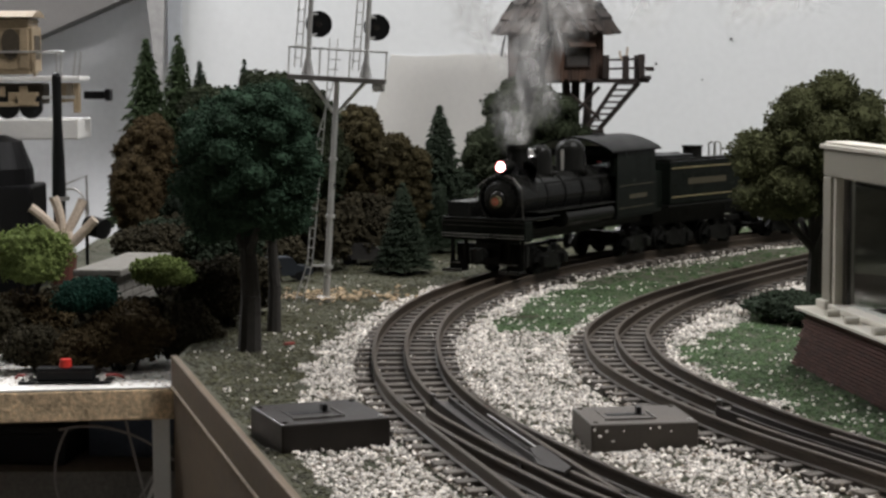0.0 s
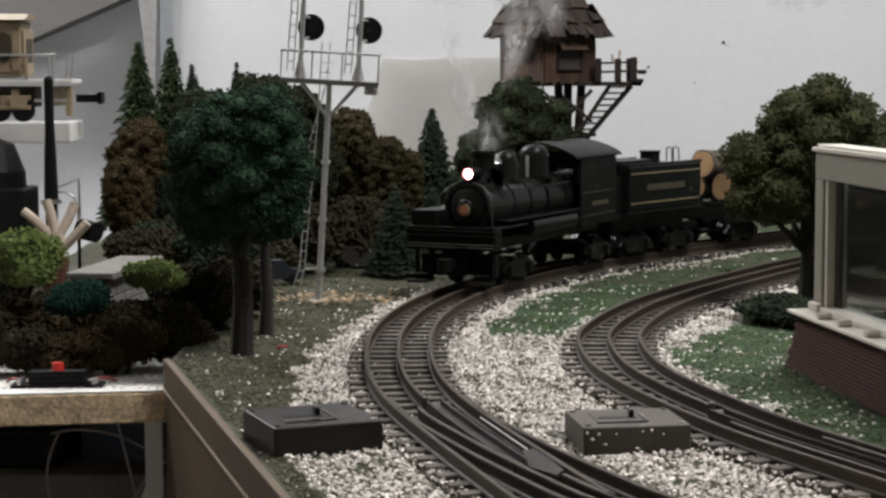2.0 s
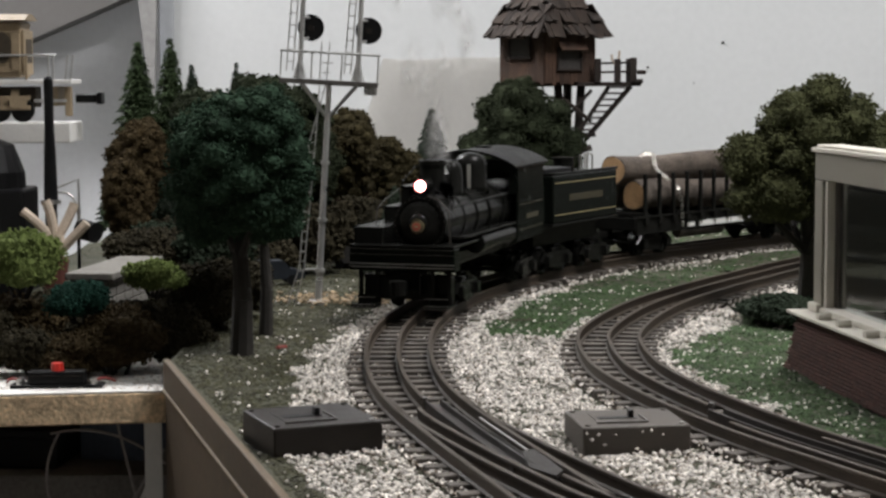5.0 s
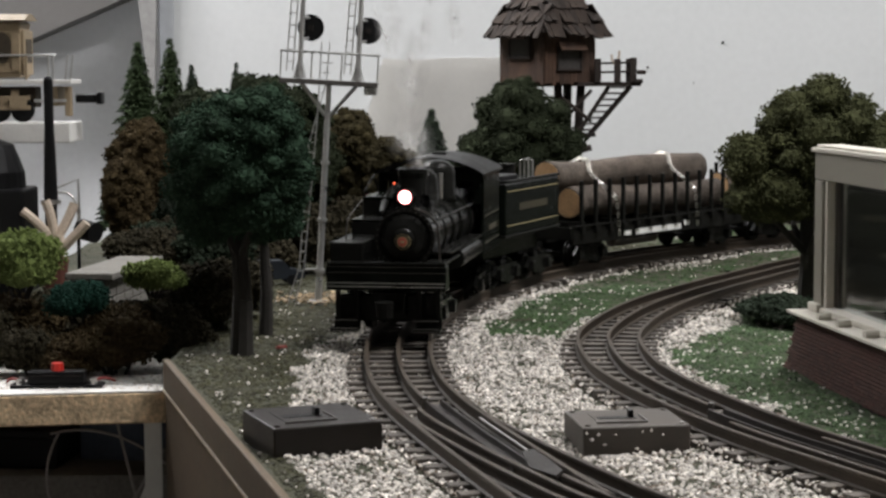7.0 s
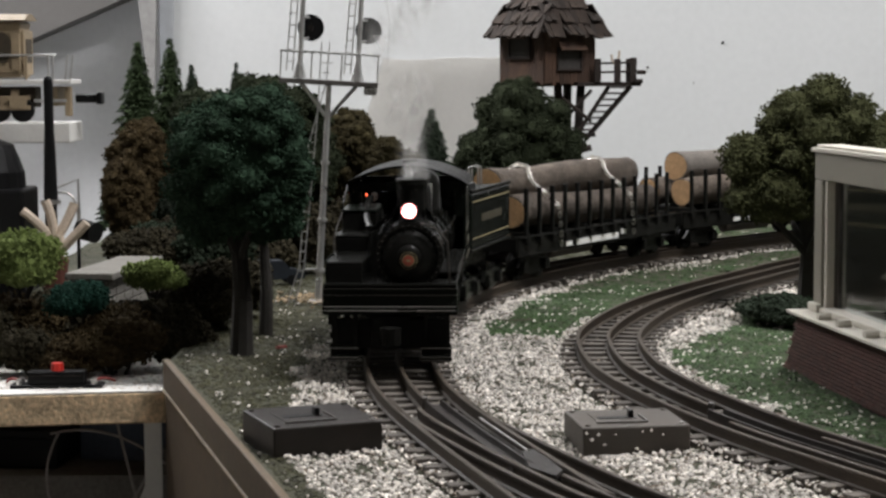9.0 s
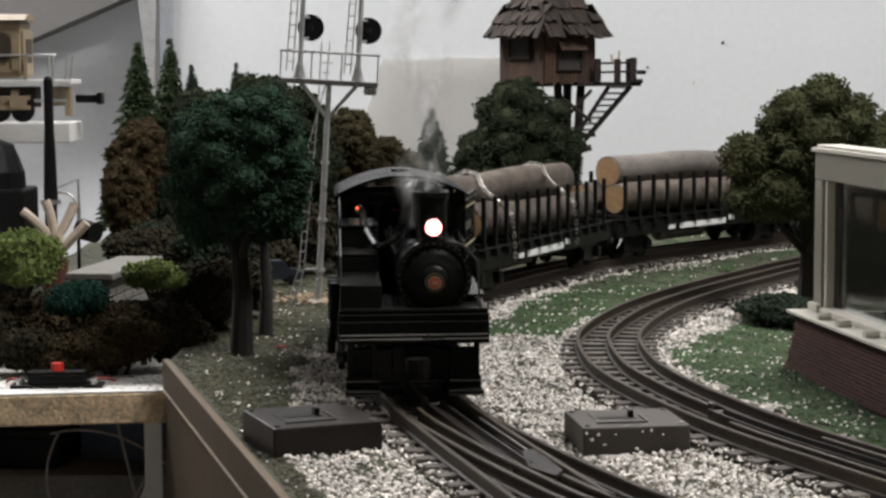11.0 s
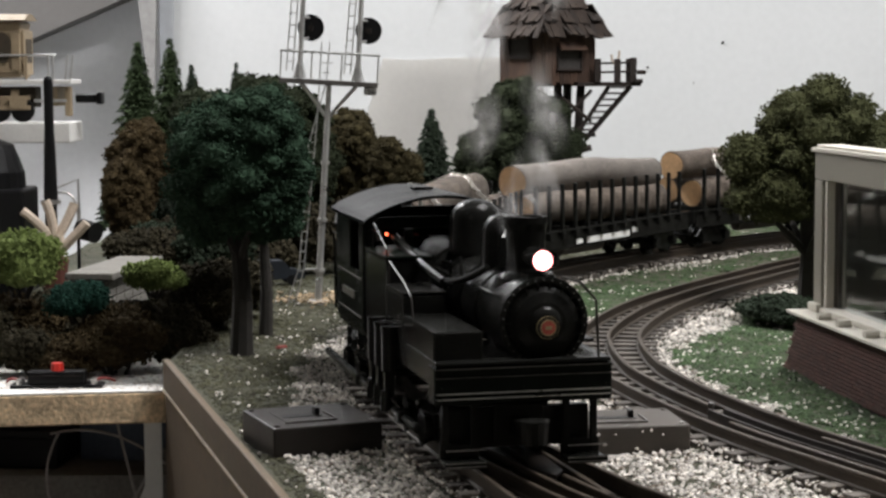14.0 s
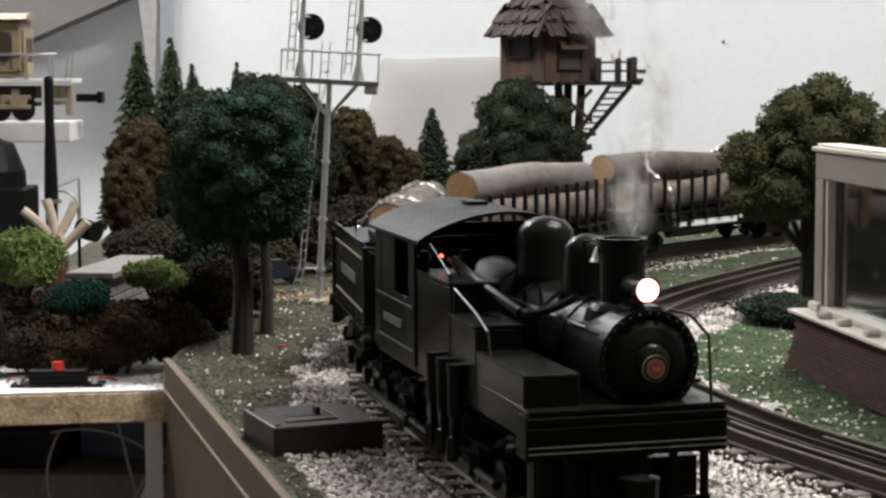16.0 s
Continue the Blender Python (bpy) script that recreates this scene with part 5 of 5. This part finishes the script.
    # cab
    x0, x1, w = -.077, -.0145, .0305
    cab = part("cab", box(x0, x1, -w, w, .0300, .0320, .0004), LOCO_G, t, "cab with open windows and arched roof")
    for s in (-1, 1):
        part("cab_side", box(x0, x1, s * w - .0007, s * w + .0007, .0322, .0560, .0003), LOCO_G, cab)
        for xa, xb in ((x0, x0 + .010), (-.050, -.045), (x1 - .009, x1)):
            part("window_pillar", box(xa, xb, s * w - .0007, s * w + .0007, .0562, .0788, .0003), LOCO_G, cab)
        part("lining", box(x0 + .003, x1 - .003, s * (w + .0009) - .0002, s * (w + .0009) + .0002, .0372, .0376), DIMGOLD, cab)
        part("lining", box(x0 + .003, x1 - .003, s * (w + .0009) - .0002, s * (w + .0009) + .0002, .0530, .0534), DIMGOLD, cab)
        part("window_panel", box(x0 + .0102, -.0502, s * w - .0006, s * w + .0006, .0562, .0786, .0003), LOCO_G, cab, "closed cab window shutter")
        part("letter_bar", box(-.062, -.034, s * (w + .0009) - .0002, s * (w + .0009) + .0002, .0435, .0465), DIMGOLD, cab)
    part("cab_front", box(x1 - .0007, x1 + .0007, -w + .001, -.010, .0322, .0600, .0003), LOCO_G, cab)
    part("cab_front_top", box(x1 - .0007, x1 + .0007, -w + .001, w - .001, .0740, .0790, .0003), LOCO_G, cab)
    for y in (-w + .003, -.012, w - .003):
        part("front_pillar", box(x1 - .0007, x1 + .0007, y - .002, y + .002, .0602, .0738, .0003), LOCO_G, cab)
    g = part("front_pane", box(x1 - .0003, x1 + .0003, .023, w - .005, .0600, .0738), SMOKE_GLASS, cab)
    part("cab_rear", box(x0 - .0007, x0 + .0007, -w + .001, w - .001, .0322, .0786, .0003), LOCO_G, cab)
    part("window_panel", box(-.0448, x1 - .0092, w - .0006, w + .0006, .0562, .0786, .0003), LOCO_G, cab, "closed cab window shutter")
    part("backhead", box(-.050, -.046, -.008, .024, .0322, .0680, .0010), LOCO, cab)
    part("valve_wheel", lathe([(.0022, -.0004), (.0030, -.0004), (.0030, .0004), (.0022, .0004)], 14, pose(-.0515, -.002, .0660, 0, 90)), RED, cab, "small red valve wheel")
    part("gauge", rod((-.045, -.020, .0690), (-.040, -.020, .0690), .0022, None, 12), STEEL, cab)
    part("cab_lamp", rod((-.014, -.0215, .0720), (-.0125, -.0215, .0720), .0006, None, 10), glow("dull_red_lamp", (1.0, .14, .06), 1.6), cab, "tiny glowing red lamp")
    out = [(-.0325 + .065 * i / 28, .0098 * math.sin(math.pi * i / 28) ** .8) for i in range(29)]
    out += [(x, z - .0012) for x, z in reversed(out)]
    part("cab_roof", prism(out, .080, pose(-.084, 0, .0782, 90, 0, 90)), ROOF, t, "arched black cab roof")
    bm = bmesh.new()
    for i in range(9):
        for j in range(28):
            u = (j + .5) / 28
            bmesh.ops.create_icosphere(bm, subdivisions=1, radius=.00018, matrix=Matrix.Translation((-.080 + i * .009, -.0325 + .065 * u, .0782 + .0098 * math.sin(math.pi * u) ** .8)))
    tagged(part("roof_rivet", bm, ROOF, t), kind="stuff")
    part("roof_vent", box(-.050, -.040, -.004, .004, .0880, .0892, .0005), ROOF, t)
    part("rear_bunker", box(-.098, -.0785, -.027, .027, .0300, .0600, .0010), LOCO_G, t, "low rear bunker behind the cab")
    part("rear_grab", tube([(-.097, -.0285, .032), (-.097, -.0290, .066), (-.080, -.0290, .066)], .0006, 6), LOCO, t)
    return t, W


def tender():
    t = thing("tender", pose(0, 0, 0), "black locomotive tender with yellow lining", "tender")
    W = []
    truck(t, .0300, W), truck(t, -.0300, W)
    L, w = .0500, .0295
    part("frame", box(-L, L, -.014, .014, .0180, .0325, .0008), LOCO, t)
    part("deck_plate", box(-L - .002, L + .002, -.030, .030, .0327, .0345, .0004), LOCO, t)
    b = part("body", box(-L, L, -w, w, .0347, .0665, .0010), LOCO_G, t, "dark green tank body")
    for s in (-1, 1):
        for z in (.0400, .0615):
            part("lining", box(-L + .0025, L - .0025, s * w - .0004, s * w + .0004, z, z + .0006), GOLD, b, "yellow lining stripe")
        part("letter_bar", box(-.026, .026, s * w - .0003, s * w + .0003, .0490, .0535), DIMGOLD, b, "dull gold lettering bar")
        part("rim", box(-L, L, s * w - .0008, s * w + .0008, .0667, .0690, .0004), LOCO, b)
    part("rim", box(L - .0012, L, -w + .001, w - .001, .0667, .0690, .0004), LOCO, b)
    part("bunker", box(.008, L - .002, -.022, .022, .0667, .0712, .0010), BLACK, b)
    hatch = part("water_hatch", rod((-.024, 0, .0660), (-.024, 0, .0745), .0075, None, 20), LOCO, t, "round water hatch")
    part("hatch_lid", rod((-.024, 0, .0745), (-.024, 0, .0758), .0083, None, 20), LOCO, hatch)
    for x in (-.038, -.046):
        part("grab_iron", tube([(x, .006, .066), (x, .006, .0770), (x + .001, .009, .0782), (x, .012, .0770), (x, .012, .066)], .0007, 6), STEEL, t)
    part("ladder_rail", tube([(-L - .001, -.020, .033), (-L - .001, -.020, .072)], .0006, 6), LOCO, t)
    part("coupler", box(-L - .012, -L, -.003, .003, .0135, .0185, .0006), LOCO, t)
    part("drawbar", box(L, L + .010, -.003, .003, .0140, .0170, .0005), LOCO, t)
    return t, W


def log_mesh(L, r, seed):
    rr = random.Random(seed)
    ph = [rr.uniform(0, 6) for _ in range(6)]
    bm = bmesh.new()
    n, k = 18, 26
    rings = []
    for i in range(k + 1):
        u = i / k
        x = -L / 2 + L * u
        cy, cz = .0016 * math.sin(u * 4 + ph[0]), .0016 * math.sin(u * 5 + ph[1])
        ring = []
        for j in range(n):
            a = TAU * j / n
            q = r * (1 + .05 * math.sin(3 * a + ph[2] + u * 3) + .04 * math.sin(u * 11 + ph[3] + a) + .03 * noise.noise(Vector((u * 14, math.cos(a) * 3, math.sin(a) * 3 + seed))))
            ring.append(bm.verts.new((x, cy + q * math.cos(a), cz + q * math.sin(a))))
        rings.append(ring)
    for a, b in zip(rings[:-1], rings[1:]):
        for j in range(n):
            bm.faces.new((a[j], a[(j + 1) % n], b[(j + 1) % n], b[j]))
    return bm, rings


def log(L, r, seed, label, skin=None):
    t = thing("log", pose(0, 0, 0), label, "log", "logs on the log cars")
    bm, rings = log_mesh(L, r, seed)
    bm.faces.new(rings[0]), bm.faces.new(rings[-1])
    bark = part("bark", bm, skin or BARK, t, smooth=False)
    for f in bark.data.polygons:
        f.use_smooth = len(f.vertices) == 4
    for s in (-1, 1):
        bm2 = bmesh.new()
        ring = [bm2.verts.new((v.x + s * .0003, v.y * .93, v.z * .93)) for v in (bark.data.vertices[i].co for i in (range(18) if s < 0 else range(26 * 18, 27 * 18)))]
        top = [bm2.verts.new((v.co.x - s * .0006, v.co.y, v.co.z)) for v in ring]
        bm2.faces.new(ring), bm2.faces.new(top)
        for j in range(18):
            bm2.faces.new((ring[j], ring[(j + 1) % 18], top[(j + 1) % 18], top[j]))
        part("cut_end", bm2, LOGEND, t, "pale orange sawn end")
    return t


def log_car(seed, chains):
    t = thing("log_car", pose(0, 0, 0), "black skeleton log car with upright stakes" + (" and bright chains" if chains else ""), "log car", "log cars")
    W = []
    truck(t, .090, W), truck(t, -.090, W)
    L = .1210
    part("centre_sill", box(-L, L, -.006, .006, .0170, .0250, .0006), LOCO, t)
    for s in (-1, 1):
        part("side_sill", box(-L, L, s * .0265 - .002, s * .0265 + .002, .0165, .0300, .0005), LOCO, t)
        part("sill_flange", box(-L, L, s * .0287 - .0012, s * .0287 + .0012, .0287, .0302, .0003), LOCO, t)
        for x in (.0205, -.0009, -.0223):
            part("letter_bar", box(x, x + .0203, s * .0288 - .0003, s * .0288 + .0003, .0186, .0226), WHITE, t, "white lettering bar")
        part("letter_bar", box(.0475, .0565, s * .0288 - .0003, s * .0288 + .0003, .0190, .0220), WHITE, t, "small white bar")
        part("letter_bar", box(-.0345, -.0270, s * .0288 - .0003, s * .0288 + .0003, .0208, .0245), WHITE, t, "small white bar")
        for k in range(13):
            x = .111 - k * .0179
            part("stake", box(x - .0014, x + .0014, s * .0285 - .0012, s * .0285 + .0012, .0240, .0610, .0004), LOCO, t)
            part("stake_pocket", box(x - .0024, x + .0024, s * .0290 - .0020, s * .0290 + .0020, .0240, .0286, .0004), LOCO, t)
    for k in range(6):
        x = -.105 + k * .042
        part("bunk", box(x - .003, x + .003, -.026, .026, .0285, .0318, .0004), LOCO, t)
    part("under_tank", rod((-.030, 0, .0115), (.030, 0, .0115), .0045, None, 14), DUSTBOX, t)
    for s in (-1, 1):
        part("coupler", box(s * (L + .006) - .007, s * (L + .006) + .007, -.003, .003, .0135, .0185, .0006), LOCO, t)
        part("brake_beam", box(s * (L + .0012) - .0008, s * (L + .0012) + .0008, -.028, .028, .0200, .0290, .0004), LOCO, t)
    if chains:
        for x in (-.046, .064):
            ch = part("chain", bmesh_link(x, 0), CHAIN, t, "bright brass binding chain")
            for i in range(1, CHAIN_N):
                part("chain_link", bmesh_link(x, i), CHAIN, ch)
    return t, W


CHAIN_N = 40


def chain_path(u):
    """Over the load, sideways and height, from one sill to the other."""
    pts = [(-.0300, .028), (-.0300, .050), (-.0245, .0580), (-.0125, .0700), (-.004, .0742), (.006, .0728), (.0135, .0655), (.0235, .0570), (.0300, .047), (.0302, .0185)]
    f = u * (len(pts) - 1)
    i = min(int(f), len(pts) - 2)
    return Vector((0, *pts[i])).lerp(Vector((0, *pts[i + 1])), f - i)


def bmesh_link(x, i):
    u = (i + .5) / CHAIN_N
    p, d = chain_path(u), (chain_path(min(1, u + .01)) - chain_path(max(0, u - .01))).normalized()
    bm = bmesh.new()
    q = d.to_track_quat("Z", "Y").to_matrix().to_4x4()
    m = Matrix.Translation(p + Vector((x + .016 * math.exp(-((u - .72) / .16) ** 2), 0, 0))) @ q @ pose(0, 0, 0, 0, 0, 90 * (i % 2) + 20)
    ring = [(.0013 * math.cos(TAU * k / 8), 0, .0022 * math.sin(TAU * k / 8)) for k in range(8)]
    P = [m @ Vector(c) for c in ring]
    tube(P + [P[0]], .00040, 5, bm)
    return bm


# ---- smoke ----
def smoke_material():
    m = bpy.data.materials.new("pale_grey_smoke")
    m.use_nodes = True
    nt = m.node_tree
    n, l = nt.nodes, nt.links
    n.remove(n["Principled BSDF"])
    out = n["Material Output"]
    uv = n.new("ShaderNodeUVMap")
    ln = n.new("ShaderNodeVectorMath")
    ln.operation = "LENGTH"
    l.new(uv.outputs["UV"], ln.inputs[0])
    fall = n.new("ShaderNodeMapRange")
    fall.interpolation_type = "SMOOTHSTEP"
    fall.inputs["From Min"].default_value, fall.inputs["From Max"].default_value = 1.0, 0.05
    l.new(ln.outputs["Value"], fall.inputs["Value"])
    tc = n.new("ShaderNodeTexCoord")
    nz = n.new("ShaderNodeTexNoise")
    nz.inputs["Scale"].default_value, nz.inputs["Detail"].default_value, nz.inputs["Distortion"].default_value = 44, 5, 1.6
    l.new(tc.outputs["Object"], nz.inputs["Vector"])
    cut = n.new("ShaderNodeMapRange")
    cut.inputs["From Min"].default_value, cut.inputs["From Max"].default_value = 0.33, 0.76
    l.new(nz.outputs["Fac"], cut.inputs["Value"])
    mul = n.new("ShaderNodeMath")
    mul.operation = "MULTIPLY"
    l.new(fall.outputs["Result"], mul.inputs[0]), l.new(cut.outputs["Result"], mul.inputs[1])
    k = n.new("ShaderNodeMath")
    k.operation = "MULTIPLY"
    k.inputs[1].default_value = SMOKE_ALPHA
    l.new(mul.outputs[0], k.inputs[0])
    d, tr, tl, mx, both = n.new("ShaderNodeBsdfDiffuse"), n.new("ShaderNodeBsdfTransparent"), n.new("ShaderNodeBsdfTranslucent"), n.new("ShaderNodeMixShader"), n.new("ShaderNodeMixShader")
    d.inputs["Color"].default_value = (.70, .69, .68, 1)
    tl.inputs["Color"].default_value = (.70, .69, .68, 1)
    both.inputs[0].default_value = 0.5
    l.new(d.outputs[0], both.inputs[1]), l.new(tl.outputs[0], both.inputs[2])
    l.new(k.outputs[0], mx.inputs[0]), l.new(tr.outputs[0], mx.inputs[1]), l.new(both.outputs[0], mx.inputs[2])
    l.new(mx.outputs[0], out.inputs["Surface"])
    return m


SMOKE_ALPHA = 0.62
SMOKE = smoke_material()


def puff(rx, rz, seed, flakes=3):
    """A wisp of smoke: a few curved, soft-edged veils that cross each other."""
    r = random.Random(seed)
    bm = bmesh.new()
    layer = bm.loops.layers.uv.new("UVMap")
    for f in range(flakes):
        q = pose(r.uniform(-.25, .25) * rx, r.uniform(-.25, .25) * rx, r.uniform(-.2, .2) * rz, r.uniform(-12, 12), r.uniform(-12, 12), 180 * f / flakes + r.uniform(-20, 20))
        n = 8
        k = r.uniform(.7, 1.0)
        grid = [[None] * (n + 1) for _ in range(n + 1)]
        uvs = {}
        for i in range(n + 1):
            for j in range(n + 1):
                u, v = 2 * i / n - 1, 2 * j / n - 1
                p = q @ Vector((u * rx * k, .25 * rx * math.sin(2.2 * v + f) + .2 * rx * u * u, v * rz * k))
                grid[i][j] = bm.verts.new(p)
                uvs[grid[i][j]] = (u, v)
        for i in range(n):
            for j in range(n):
                fc = bm.faces.new((grid[i][j], grid[i + 1][j], grid[i + 1][j + 1], grid[i][j + 1]))
                fc.smooth = True
                for lp in fc.loops:
                    lp[layer].uv = uvs[lp.vert]
    me = bpy.data.meshes.new("smoke_wisp")
    bm.to_mesh(me)
    bm.free()
    me.materials.append(SMOKE)
    ob = new("smoke_wisp", me)
    return tagged(ob, "pale grey wisp of smoke from the locomotive's stack", "smoke", "smoke wisps", "stuff")


# ---- where the train is ----
RUN = [(0, 1.2973), (0.5, 1.3195), (1, 1.3218), (1.5, 1.3283), (2, 1.3447), (2.5, 1.3637), (3, 1.3825), (3.5, 1.4019), (4, 1.4219), (4.8, 1.4570), (5.6, 1.4940), (6.5, 1.5363), (7, 1.56),
       (7.5, 1.5846), (8, 1.6085), (8.5, 1.6316), (9, 1.6553), (9.8, 1.6924), (10.7, 1.7342), (11.5, 1.7713), (12, 1.7952), (12.5, 1.8183), (13, 1.8418), (13.5, 1.8663), (14, 1.8914), (14.5, 1.9156), (15, 1.9394),
       (15.5, 1.9628), (16, 1.9863)]


def run_at(t):
    return float(np.interp(t, [a for a, _ in RUN], [b for _, b in RUN]))


def riding(s_front, wheelbase):
    a, b = WAY_A.at(s_front), WAY_A.at(s_front - wheelbase)
    return pose((a[0] + b[0]) / 2, (a[1] + b[1]) / 2, RAIL_Z, 0, 0, math.degrees(math.atan2(a[1] - b[1], a[0] - b[0])))


def train():
    """The vehicles with their wheelsets, and how far each front pivot runs behind the engine's."""
    cars = []
    t, W = locomotive()
    cars.append((t, W, 0.0, .13, []))
    t, W = tender()
    cars.append((t, W, .1893, .060, []))
    spec = [(.3394, True, 1), (.5932, False, 2), (.8470, True, 3)]
    for off, chains, sd in spec:
        t, W = log_car(sd, chains)
        loads = []
        r = random.Random(sd)
        for y in (-.0140, .0125):
            loads.append((log(.199 + r.uniform(-.004, .004), .0108, sd * 10 + int(y > 0), "brown barked log with a pale sawn end"), pose(.005 + r.uniform(-.003, .003), y, .0426)))
        grey = ("smooth grey-brown" if sd == 2 else "brown barked")
        loads.append((log(.205, .0112, sd * 10 + 5, grey + " log lying on top of the load", GREYBARK if sd == 2 else BARK), pose((.0075, -.009, .0135)[sd - 1], -.001, .0618, 0, -.9, r.uniform(-1, 1))))
        cars.append((t, W, off, .180, loads))
    return cars


TRAIN = train()


room()
ground()
bench()
under_bench()
trees()
signal()
switch_machines()
treehouse()
shelf_things()
woodland_things()
WISPS = []


def smoke():
    r = random.Random(17)
    # already in the air: x, y, z, half width, half height, rise, drift
    for k, (x, y, z, w, h, rise, dx) in enumerate(((.045, 1.42, .115, .020, .040, .030, .006), (.060, 1.46, .160, .026, .045, .032, .006), (.075, 1.44, .205, .030, .045, .034, .008),
                                                   (.090, 1.50, .180, .026, .040, .030, .010), (.050, 1.45, .215, .024, .04, .03, .0), (.16, 1.6, .20, .05, .05, .018, .02), (.26, 1.7, .21, .06, .05, .015, .02), (.02, 1.6, .19, .04, .05, .02, -.01),
                                                   (.075, 1.43, .130, .018, .035, .034, .006), (.055, 1.44, .135, .030, .040, .034, .004), (.070, 1.45, .175, .036, .050, .036, .004), (.095, 1.50, .210, .040, .050, .034, .010),
                                                   (.062, 1.42, .155, .026, .046, .038, .004), (.20, 1.75, .235, .07, .05, .012, .02), (.34, 1.85, .225, .08, .05, .010, .02))):
        WISPS.append((puff(w, h, 300 + k, 2), None, rise, dx, (x, y, z), r.uniform(0, 360)))
    # born one after another in the stack
    t = -1.2
    k = 0
    while t < 15.9:
        w = r.uniform(.0085, .0140)
        WISPS.append((puff(w, w * r.uniform(1.7, 2.3), 100 + k, 2), t, r.uniform(.046, .066), r.uniform(-.010, .012), r.uniform(-.004, .006), r.uniform(0, 360)))
        t += r.uniform(.17, .25)
        k += 1


smoke()
station()
tracks()
scatter()


def stack_at(t):
    m = riding(run_at(max(t, 0)), .13)
    return m @ Vector((.0895, .0088, .0))


def motions():
    rows_t = [a for a, _ in RUN]
    fine = [i * .25 for i in range(65)]
    for t, W, off, base, loads in TRAIN:
        walk(t, [(a, riding(run_at(a) - off, base)) for a in rows_t])
        for ob, m in loads:
            walk(ob, [(a, riding(run_at(a) - off, base) @ m) for a in rows_t])
        for w in W:
            p, r = w.matrix_basis.translation.copy(), w["wheel_r"]
            walk(w, [(a, pose(p.x, p.y, p.z, 0, math.degrees((run_at(a) - RUN[0][1]) / r), 0)) for a in fine])
    for ob, born, rise, dx, dy, turn in WISPS:
        rows = []
        for i in range(65):
            a = i * .25
            if born is None:
                x, y, z = dy
                rows.append((a, pose(x + dx * a, y, min(z + rise * a, 1.3), 0, 0, turn + 9 * min(a, 8))))
                continue
            age = a - born
            if age <= 0:
                q = stack_at(a)
                rows.append((a, pose(q.x, q.y, RAIL_Z + .052, 0, 0, turn)))
            else:
                q = stack_at(max(born, 0)).lerp(stack_at(min(a, max(born, 0) + 4)), .75)
                sway = .009 * min(1, age) * math.sin(age * 2.6 + turn)
                rows.append((a, pose(q.x + dx * age + sway, q.y + dy * age, min(RAIL_Z + .052 + .022 * min(1, age * 4) + rise * age, 1.3), 0, 0, turn + 12 * min(age, 6))))
        walk(ob, rows)


motions()
